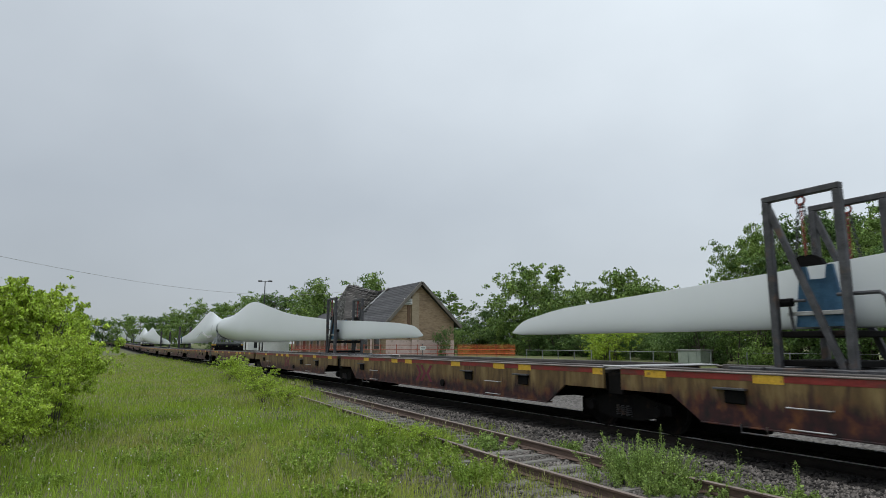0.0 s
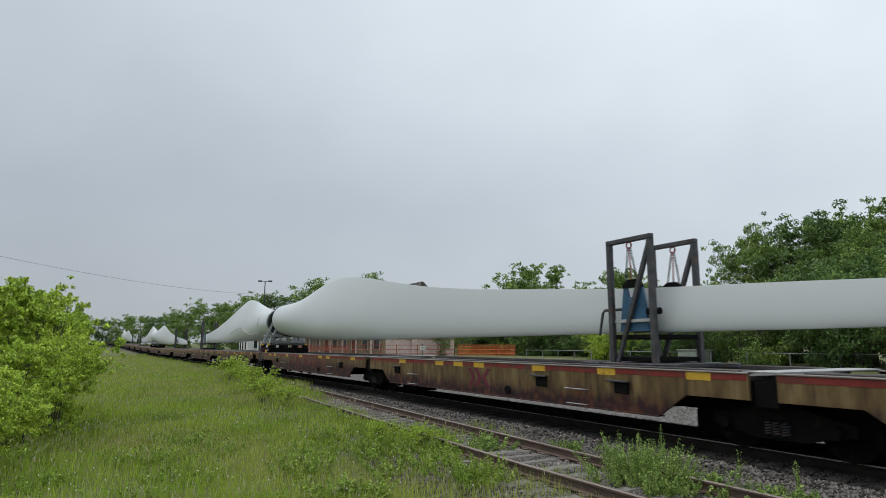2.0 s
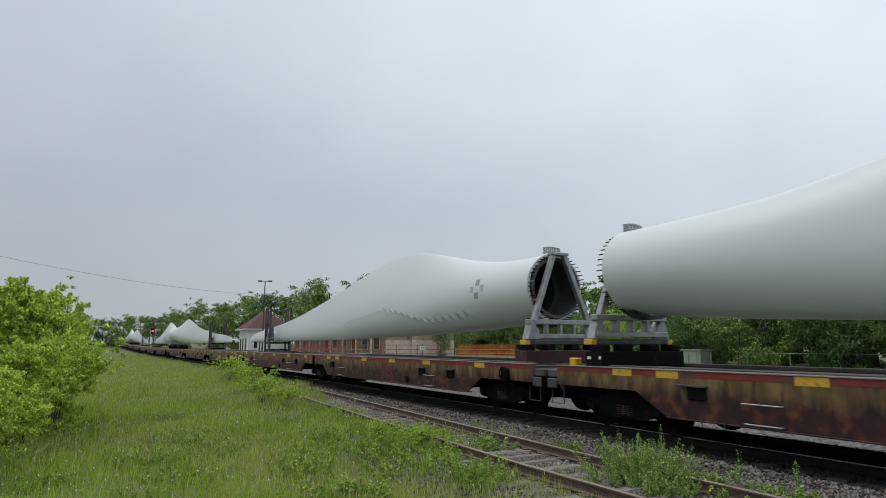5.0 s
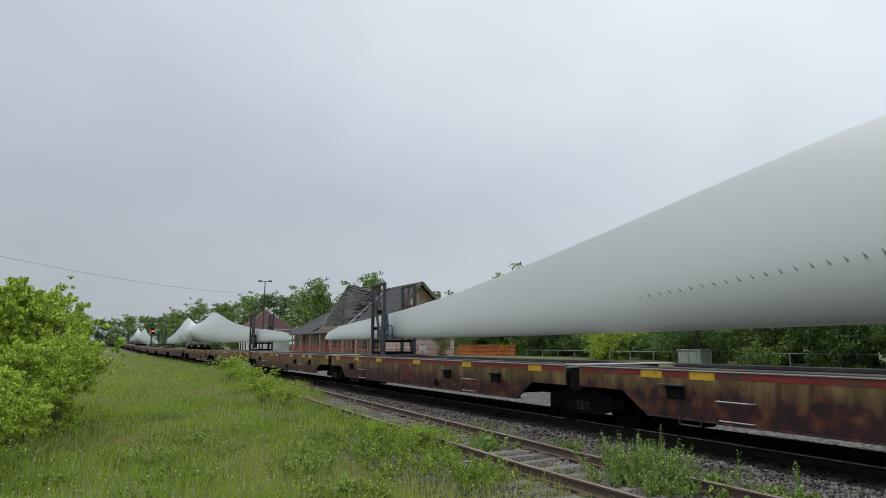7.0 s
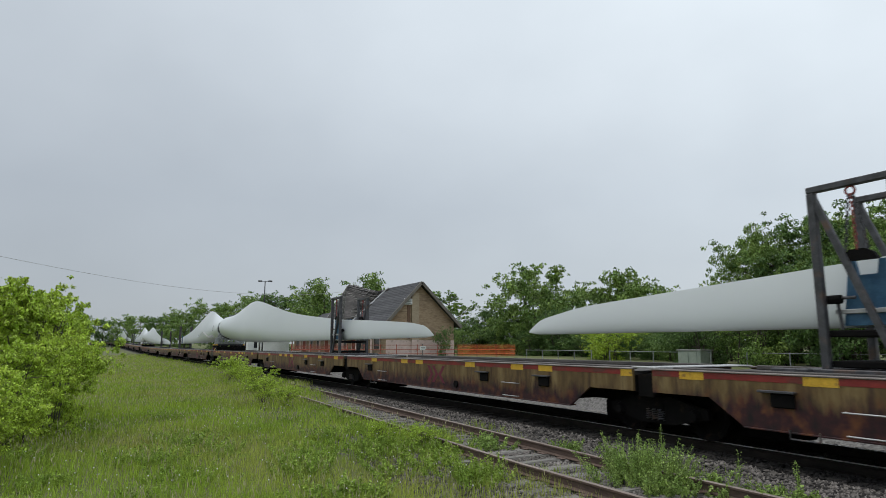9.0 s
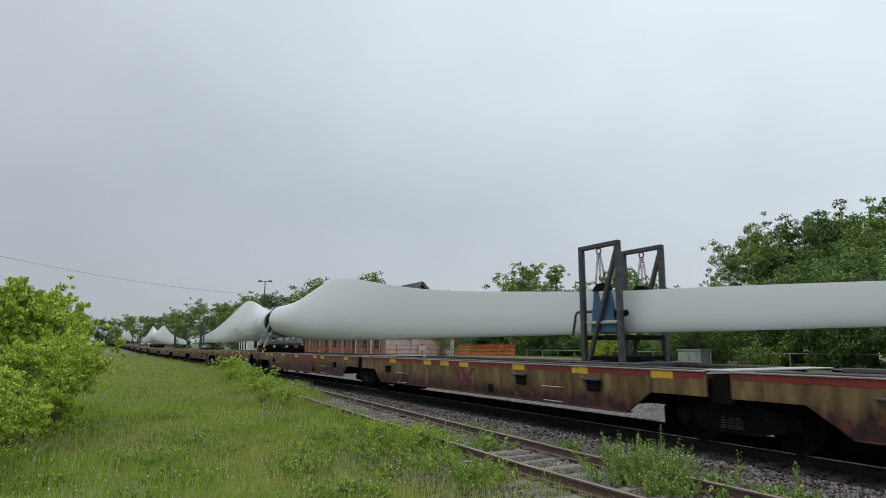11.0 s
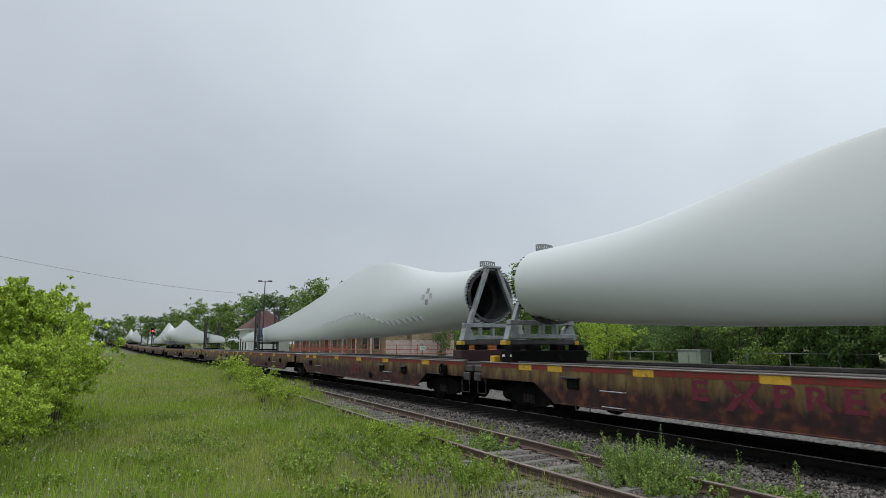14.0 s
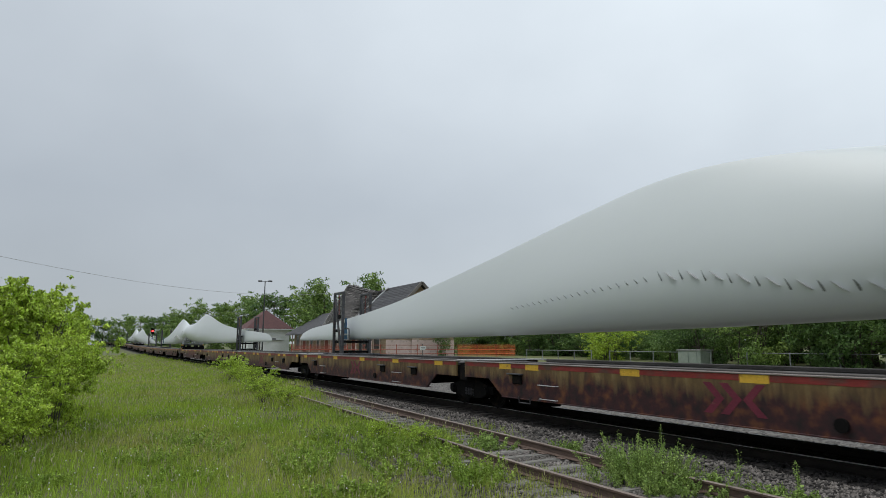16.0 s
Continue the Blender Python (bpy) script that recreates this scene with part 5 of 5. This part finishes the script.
    for sgn in (-1, 1):
        ye = y0 - 1.2 if sgn < 0 else y1 + 0.5
        m = Mesh().add([(x1, ye, 3.3), (x1 - 13, ye, 3.3), (x1 - 11, ym, 6.4), (x1, ym, 6.4), (x1, ye, 3.45), (x1 - 13, ye, 3.45), (x1 - 11, ym, 6.55), (x1, ym, 6.55)],
                       [(0, 1, 2, 3), (7, 6, 5, 4), (0, 4, 5, 1), (1, 5, 6, 2), (2, 6, 7, 3), (3, 7, 4, 0)])
        part("wing_roof", m, SHINGLE, s, "sagging grey wing roof")
    part("canopy", Mesh().add([(gx - 0.8, y0 - 1.5, 3.2), (x1 - 12, y0 - 1.5, 3.2), (x1 - 12, y0 - 0.05, 3.75), (gx - 0.8, y0 - 0.05, 3.75), (gx - 0.8, y0 - 1.5, 3.3), (x1 - 12, y0 - 1.5, 3.3), (x1 - 12, y0 - 0.05, 3.85), (gx - 0.8, y0 - 0.05, 3.85)],
                              [(0, 1, 2, 3), (7, 6, 5, 4), (0, 4, 5, 1), (1, 5, 6, 2), (2, 6, 7, 3), (3, 7, 4, 0)]), SHINGLE, s, "dark platform canopy")
    # canopy posts on the platform side
    for k in range(8):
        x = gx - 1.2 - 4.4 * k
        part("post", Mesh().box((x - 0.09, y0 - 1.25, z0), (x + 0.09, y0 - 1.07, 3.25), 0.02), PINKPAINT, s)


def build_house():
    h = thing("house", "small white house with dark red hipped roof", "building")
    cx, cy, z0 = -110.5, 24.8, 0.5
    w = part("wall", Mesh().box((cx - 4, cy - 3.4, z0), (cx + 4, cy + 3.4, 4.6)), WHITEWALL, h)
    part("roof", Mesh().add([(cx - 4.6, cy - 4, 4.5), (cx + 4.6, cy - 4, 4.5), (cx + 4.6, cy + 4, 4.5), (cx - 4.6, cy + 4, 4.5), (cx - 1, cy, 7.8), (cx + 1, cy, 7.8)], [(0, 1, 5, 4), (1, 2, 5), (2, 3, 4, 5), (3, 0, 4), (3, 2, 1, 0)]), REDROOF, h)
    part("eaves", Mesh().box((cx - 4.7, cy - 4.1, 4.34), (cx + 4.7, cy + 4.1, 4.48)), WHITEWALL, h)
    for y in (cy - 2.0, cy + 0.6):
        d = part("window", Mesh().box((cx + 4.0, y - 0.5, 1.3), (cx + 4.05, y + 0.5, 2.9)), GLASSDARK, w)
        part("window_sill", Mesh().box((cx + 4.0, y - 0.6, 1.2), (cx + 4.12, y + 0.6, 1.3)), WHITEWALL, d)
    for x in (cx - 2.6, cx - 0.6, cx + 1.8):
        part("window", Mesh().box((x - 0.45, cy - 3.45, 0.7), (x + 0.45, cy - 3.4, 2.9)), GLASSDARK, w)
    a = thing("shed", "low white shed beside the white house", "shed")
    part("wall", Mesh().box((-103.5, 22.2, 0.45), (-98.5, 25.0, 2.5)), WHITEWALL, a)
    part("roof", Mesh().box((-103.8, 21.9, 2.5), (-98.2, 25.3, 2.62), 0.03), GALV, a)
    part("door", Mesh().box((-102.2, 22.15, 0.5), (-101.2, 22.2, 2.3)), GLASSDARK, a)


def build_fence():
    pts = [Vector((-58.0, 15.6, 0)), Vector((-56.3, 20.5, 0)), Vector((-55.0, 25.0, 0)), Vector((-53.5, 31.0, 0)), Vector((-50.5, 35.8, 0))]
    f = thing("fence", "orange and red temporary safety fence before the station", "fence")
    k = 0
    for a, b in zip(pts, pts[1:]):
        n = 3
        for i in range(n):
            p, q = a.lerp(b, i / n), a.lerp(b, (i + 1) / n)
            zp = ground_z(p.x, p.y)
            zq = ground_z(q.x, q.y)
            part("post", Mesh().tube([(p.x, p.y, zp - 0.1), (p.x, p.y, zp + 1.25)], 0.04, 6), RUSTRED, f)
            for h in (0.35, 0.75, 1.18):
                part("rail", Mesh().tube([(p.x, p.y, zp + h), (q.x, q.y, zq + h)], 0.028, 5), RUSTRED if k < 9 else ORANGE, f)
            if k in (0, 1, 2, 9, 10, 11):
                m = Mesh()
                for j in range(12):
                    h = 0.12 + 0.085 * j
                    m.beam((p.x, p.y, zp + h), (q.x, q.y, zq + h), 0.012, 0.035)
                part("mesh_panel", m, ORANGE if k > 5 else RUSTRED, f, "orange plastic mesh" if k > 5 else "red plastic mesh")
            k += 1
    sg = thing("sign", "small white sign on the fence", "sign")
    p = pts[2].lerp(pts[3], 0.42)
    z = ground_z(p.x, p.y)
    part("board", Mesh().box((p.x + 0.05, p.y - 0.30, z + 0.70), (p.x + 0.08, p.y + 0.30, z + 1.08), 0.005), SIGNWHITE, sg)
    for k in range(2):
        part("text_bar", Mesh().box((p.x + 0.08, p.y - 0.22, z + 0.78 + 0.13 * k), (p.x + 0.086, p.y + 0.22, z + 0.84 + 0.13 * k)), MARK_GREY, sg)
    part("sign_post", Mesh().box((p.x - 0.02, p.y - 0.04, z - 0.1), (p.x + 0.05, p.y + 0.04, z + 1.3)), TRIM, sg)
    # low pipe rail along the far verge
    g = thing("guard_rail", "low grey pipe rail on the far grass verge", "railing")
    for i in range(15):
        x = -45.5 + 2.4 * i
        y = 33.5 - 3.2 * smooth01(-46, -20, x)
        z = ground_z(x, y)
        part("post", Mesh().tube([(x, y, z - 0.1), (x, y, z + 0.78)], 0.035, 6), GALV, g)
        if i < 14 and i not in (4, 9):
            x2 = x + 2.4
            y2 = 33.5 - 3.2 * smooth01(-46, -20, x2)
            part("rail", Mesh().tube([(x, y, z + 0.74), (x2, y2, ground_z(x2, y2) + 0.74)], 0.02, 6), GALV, g)
    c = thing("utility_box", "pale grey-green metal utility box on the far verge", "utility box")
    z = ground_z(-25, 30.4)
    part("body", Mesh().box((-25.7, 29.9, z), (-24.1, 30.9, z + 0.85), 0.03), BOXGREEN, c)
    part("lid", Mesh().box((-25.76, 29.84, z + 0.85), (-24.04, 30.96, z + 0.90), 0.01), PLATE, c)
    for x in (-25.2, -24.6):
        part("door", Mesh().box((x - 0.25, 29.87, z + 0.1), (x + 0.25, 29.9, z + 0.75), 0.005), BOXGREEN, c)
    st = thing("marker_post", "short yellow marker post in the verge", "post")
    z = ground_z(-13.4, 29.5)
    part("post", Mesh().tube([(-13.4, 29.5, z - 0.1), (-13.4, 29.5, z + 1.0)], 0.08, 8), YELLOW, st)


def build_masts():
    l = thing("street_lamp", "tall dark lamp post with two arms", "street lamp")
    x, y, z = -96.2, 21.4, ground_z(-96.2, 21.4)
    part("pole", Mesh().tube([(x, y, z - 0.1), (x, y, 11.5)], [0.13, 0.07], 8), DARKSTEEL, l)
    part("arm", Mesh().beam((x - 0.3, y - 0.65, 11.5), (x + 0.3, y + 0.65, 11.5), 0.08, 0.08), DARKSTEEL, l)
    for s in (-1, 1):
        part("lamp_head", Mesh().box((x + 0.3 * s - 0.22, y + 0.7 * s - 0.3, 11.42), (x + 0.3 * s + 0.22, y + 0.7 * s + 0.3, 11.62), 0.05), DARKSTEEL, l)
    red = bpy.data.materials.new("signal_red")
    red.use_nodes = True
    b = red.node_tree.nodes["Principled BSDF"]
    b.inputs["Base Color"].default_value = (0.5, 0.01, 0.01, 1)
    b.inputs["Emission Color"].default_value = (1.0, 0.03, 0.03, 1)
    b.inputs["Emission Strength"].default_value = 6.0
    g = thing("railway_signal", "railway signal mast showing a red light", "railway signal")
    x, y = -188.0, 12.0
    z = ground_z(x, y)
    part("mast", Mesh().tube([(x, y, z - 0.1), (x, y, 6.3)], 0.1, 8), DARKSTEEL, g)
    part("head", Mesh().box((x - 0.1, y - 0.4, 4.9), (x + 0.15, y + 0.4, 6.4), 0.05), BLACKSTEEL, g)
    part("lens", Mesh().tube([(x + 0.15, y, 5.6), (x + 0.22, y, 5.6)], 0.24, 12), red, g, "glowing red lens")
    w = thing("overhead_wire", "thin sagging overhead wire", "wire")
    a, b2 = Vector((-55.4, -8.5, 8.5)), Vector((-103.3, 40.0, 11.7))
    m = Mesh()
    n = 40
    m.tube([a.lerp(b2, i / n) + Vector((0, 0, -2.0 * 4 * (i / n) * (1 - i / n))) for i in range(n + 1)], 0.018, 5)
    part("cable", m, PLATE, w)


build_station()
build_house()
build_fence()
build_masts()


# ---- weeds, grass and ballast ----
def build_weeds():
    rnd = random.Random(21)

    def weed(seed, h, w, stems, leaf, count, mat=LEAF_WEED):
        r = random.Random(seed)
        m = Mesh()
        cl = []
        for k in range(stems):
            b = Vector((r.gauss(0, w * 0.22), r.gauss(0, w * 0.22), -0.05))
            t = b * 1.6 + Vector((r.gauss(0, 0.04), r.gauss(0, 0.04), h * r.uniform(0.6, 1.05)))
            mid = b.lerp(t, 0.5) + Vector((r.gauss(0, 0.02), r.gauss(0, 0.02), 0))
            m.tube([b, mid, t], [0.005, 0.004, 0.002], 4, caps=False)
            for q in range(9):
                p = b.lerp(t, 0.25 + 0.75 * q / 8)
                cl.append((p.x, p.y, max(0.02, p.z), 0.055 * (1.2 - 0.6 * q / 8)))
        v, f = leaf_cloud(r, cl, leaf, count, flat=1.0)
        return m.data("stems", [mat]), mesh_np("leaves", v, f, mat)
    kinds = [weed(1, 0.72, 1.0, 60, 0.06, 5200), weed(2, 0.42, 0.8, 40, 0.055, 2800), weed(3, 0.3, 0.6, 26, 0.05, 1500), weed(4, 0.66, 1.15, 110, 0.032, 11000)]
    soft = [weed(5, 0.40, 1.0, 45, 0.05, 4200, LEAF_MEADOW), weed(6, 0.30, 0.9, 34, 0.045, 3000, LEAF_MEADOW), weed(7, 0.48, 0.8, 36, 0.04, 3600, LEAF_MEADOW)]
    spots = [(-6.95, 7.05, 3, 1.0), (-6.65, 7.15, 3, 0.85), (-6.2, 6.75, 1, 0.8), (-9.3, 7.75, 1, 0.7), (-11.7, 5.0, 0, 0.85), (-11.2, 4.9, 1, 1.1), (-10.7, 5.6, 0, 0.8), (-10.2, 5.55, 1, 1.1), (-11.3, 5.75, 1, 1.0),
             (-12.8, 5.9, 1, 1.1), (-13.6, 5.4, 0, 0.8), (-10.3, 6.7, 2, 1.1), (-10.9, 7.0, 2, 1.0), (-15.5, 5.6, 0, 0.8), (-9.6, 5.2, 1, 0.9), (-8.6, 5.2, 1, 0.9), (-8.0, 5.0, 2, 1.0), (-5.9, 7.3, 2, 1.2), (-5.3, 7.5, 2, 1.0), (-5.0, 7.9, 2, 0.9), (-18.0, 5.8, 0, 0.8), (-17.0, 4.6, 0, 0.7), (-12.2, 6.5, 2, 1.0)]
    for x, y, k, sc in spots:
        w = thing("weed", "clump of green weeds growing in the ballast" if y > 6 else "clump of green weeds at the edge of the siding", "weed", "weeds by the siding")
        green = kinds[k] if y > 6 else soft[k]
        tagged(part("stem_tuft", green[0], None, w), kind="stuff")
        tagged(part("foliage", green[1], None, w), kind="stuff")
        w.location = (x, y, ground_z(x, y))
        w.rotation_euler = (0, 0, rnd.uniform(0, 6))
        w.scale = (sc, sc, sc)
    # weeds among the meadow grass
    for k in range(60):
        x = -math.exp(rnd.uniform(math.log(8.5), math.log(40)))
        y = rnd.uniform(-0.1 * -x, 4.8)
        w = thing("weed", "broad-leaved weed clump among the meadow grass", "weed", "weeds in the meadow")
        q = rnd.choice((0, 1, 1, 2))
        tagged(part("stem_tuft", soft[q][0], None, w), kind="stuff")
        tagged(part("foliage", soft[q][1], None, w), kind="stuff")
        w.location = (x, y, ground_z(x, y))
        w.rotation_euler = (0, 0, rnd.uniform(0, 6))
        sc = rnd.uniform(0.7, 1.2)
        w.scale = (sc, sc, sc * 0.8)
    # single tall stalks
    for x, y, h in ((-7.6, 8.3, 0.62), (-5.95, 8.0, 0.5), (-5.3, 8.3, 0.42), (-5.1, 8.0, 0.35)):
        s = thing("stalk", "single tall dry weed stalk in the gravel", "weed", "weed stalks")
        m = Mesh().tube([(0, 0, -0.05), (0.02, 0.01, h * 0.5), (0.0, 0.03, h)], [0.006, 0.005, 0.002], 5)
        part("stem", m, LEAF_WEED, s)
        r = random.Random(int(h * 100))
        v, f = leaf_cloud(r, [(0.01, 0.02, h * (0.25 + 0.08 * i), 0.05) for i in range(10)], 0.03, 90, flat=1.0)
        tagged(part("foliage", mesh_np("foliage", v, f, LEAF_WEED), None, s), kind="stuff")
        s.location = (x, y, ground_z(x, y))


build_weeds()


def np_ground(x, y):
    return np.array([ground_z(a, b) for a, b in zip(x, y)])


def np_bend(x):
    return np.array([bend(a) for a in x])


def build_grass(name, label, count, seed, hmin, hmax, mat, near, far, q0, q1, wide, head=0.0, patch=None):
    rng = np.random.default_rng(seed)
    x = -np.exp(rng.uniform(np.log(near), np.log(far), count)) if near > 0 else rng.uniform(near, far, count)
    lo = np.minimum(q0, -0.22 * -x - 1.5) if q0 < 0 else np.full(count, q0)
    q = lo + (q1 - lo) * rng.random(count)
    y = q + np_bend(x)
    n1 = np.array([noise.noise((a * 0.35, b * 0.35, 5.0)) for a, b in zip(x, y)])
    keep = np.ones(count, bool)
    if patch is not None:
        keep = n1 + rng.uniform(-0.25, 0.25, count) > patch
    else:
        edge = np.array([meadow_edge(a) for a in x])
        keep = rng.random(count) < 1 - np.clip((q - edge - n1 * 1.1) / 0.8, 0, 1)
    x, y, n1 = x[keep], y[keep], n1[keep]
    n = len(x)
    z = np_ground(x, y) - 0.02
    d = np.sqrt(x * x + y * y)
    h = rng.uniform(hmin, hmax, n) * (1 + 0.45 * n1)
    w = wide * np.maximum(1, d / 11) * rng.uniform(0.6, 1.3, n)
    a = rng.uniform(0, 2 * np.pi, n)
    lean = rng.uniform(0.05, 0.55, n) * h
    b = rng.uniform(0, 2 * np.pi, n)
    sx, sy = np.cos(a) * w / 2, np.sin(a) * w / 2
    lx, ly = np.cos(b) * lean, np.sin(b) * lean
    base = np.stack([x, y, z], 1)
    side = np.stack([sx, sy, np.zeros(n)], 1)
    mid = base + np.stack([lx * 0.3, ly * 0.3, h * 0.55], 1)
    tip = base + np.stack([lx, ly, h], 1)
    if head:
        hd = base + np.stack([lx * 0.8, ly * 0.8, h * 0.8], 1)
        v = np.stack([hd - side * 0.5, hd + side * 0.5, (hd + tip) / 2 + side * head, tip, (hd + tip) / 2 - side * head], 1).reshape(-1, 3)
    else:
        v = np.stack([base - side, base + side, mid + side * 0.8, tip, mid - side * 0.8], 1).reshape(-1, 3)
    k = np.arange(n) * 5
    f = np.concatenate([np.stack([k, k + 1, k + 2], 1), np.stack([k, k + 2, k + 4], 1), np.stack([k + 4, k + 2, k + 3], 1)])
    tagged(new(name, mesh_np(name, v, f, mat)), label, "grass", kind="stuff")


build_grass("meadow_grass", "lush tall green meadow grass", 250000, 1, 0.10, 0.33, GRASS, 6.0, 130.0, -12.0, 9.2, 0.0105)
build_grass("lawn_grass", "meadow grass round the viewing place", 28000, 11, 0.12, 0.36, GRASS, -6.2, 9.0, -7.0, 6.6, 0.0105)
build_grass("grass_seed_heads", "pale seed heads over the meadow grass", 26000, 2, 0.30, 0.52, SEED, 6.5, 120.0, -12.0, 7.5, 0.009, head=1.3)
build_grass("siding_grass", "sparse grass tufts between the siding rails", 16000, 3, 0.06, 0.22, GRASS, 4.5, 40.0, 5.2, 8.4, 0.008, patch=0.12)
build_grass("verge_grass", "rough grass on the far verge", 30000, 4, 0.2, 0.5, GRASS, 8.0, 70.0, 24.0, 36.0, 0.02)


def build_flowers():
    rng = np.random.default_rng(31)
    n = 320
    x = -np.exp(rng.uniform(np.log(7.0), np.log(30.0), n))
    y = rng.uniform(-2.5, 5.2, n)
    z = np_ground(x, y) + rng.uniform(0.2, 0.36, n)
    c = np.stack([x, y, z], 1)
    s = rng.uniform(0.008, 0.014, n)[:, None]
    ring = [c + np.stack([np.cos(a) * s[:, 0], np.sin(a) * s[:, 0], np.zeros(n)], 1) for a in np.arange(6) * math.pi / 3]
    v = np.stack(ring + [c + np.array([0, 0, 0.014]), c - np.array([0, 0, 0.014])], 1).reshape(-1, 3)
    k = np.arange(n) * 8
    f = np.concatenate([np.stack([k + i, k + (i + 1) % 6, k + 6], 1) for i in range(6)] + [np.stack([k + (i + 1) % 6, k + i, k + 7], 1) for i in range(6)])
    tagged(new("meadow_flowers", mesh_np("meadow_flowers", v, f, SIGNWHITE)), "tiny white flower heads in the meadow grass", "flowers", kind="stuff")


build_flowers()


def build_stones(name, label, count, seed, q0, q1, near, far, size, mat, lift):
    rng = np.random.default_rng(seed)
    x = -np.exp(rng.uniform(np.log(near), np.log(far), count)) if near > 0 else rng.uniform(near, far, count)
    q = rng.uniform(q0, q1, count)
    y = q + np_bend(x)
    z = np_ground(x, y) + lift * rng.random(count)
    oct_v = np.array([(1, 0, 0), (-1, 0, 0), (0, 1, 0), (0, -1, 0), (0, 0, 1), (0, 0, -1)], float)
    oct_f = np.array([(0, 2, 4), (2, 1, 4), (1, 3, 4), (3, 0, 4), (2, 0, 5), (1, 2, 5), (3, 1, 5), (0, 3, 5)])
    s = size * rng.uniform(0.5, 1.25, count)[:, None, None]
    pv = oct_v[None] * rng.uniform(0.5, 1.2, (count, 6, 1)) + rng.normal(0, 0.28, (count, 6, 3))
    pv *= np.array([1, 1, 0.7])
    v = (pv * s + np.stack([x, y, z], 1)[:, None]).reshape(-1, 3)
    f = (oct_f[None] + (np.arange(count) * 6)[:, None, None]).reshape(-1, 3)
    tagged(new(name, mesh_np(name, v, f, mat)), label, "gravel", kind="stuff")


build_stones("ballast", "grey crushed stone ballast beside the tracks", 50000, 5, 4.3, 8.9, 3.0, 30.0, 0.04, STONE, 0.02)
build_stones("siding_ballast", "grey ballast between the siding ties", 7000, 7, 5.3, 7.8, 3.0, 24.0, 0.035, STONE, 0.0)
# stones whose dark colour includes the shade between the rails
build_stones("oily_ballast", "oily ballast between the main rails, darkened for train shade", 13000, 6, 8.4, 12.4, 3.0, 40.0, 0.045, STONEDARK, 0.02)
build_stones("verge_ballast", "grey crushed stone ballast further along the tracks", 4000, 15, 5.0, 8.75, -3.2, 9.0, 0.04, STONE, 0.02)
def motions():
    for ob, u in MOVING:
        rows = []
        for k in range(17):
            x = u + travel(k)
            pitch = math.degrees(math.atan((grade(x - 4) - grade(x + 4)) / 8))
            rows.append((float(k), pose(x, TRACK_Y + bend(x), grade(x), 0, pitch, math.degrees(math.atan(0.0 if x >= 0 else -1.94e-4 * max(x, -420.0))))))
        walk(ob, rows)
    # rolling wheels of the cars that come close
    axles = [o for thing_, u in MOVING if u > -230 for o in thing_.children_recursive if o.name.startswith("wheelset")]
    for ax in axles:
        x, y, z = ax.location
        rows = []
        for k in range(0, 481, 1):
            t = k / 30
            rows.append((t, pose(x, y, z, 0, math.degrees(travel(t) / 0.452) % 360, 0)))
        walk(ax, rows)


motions()
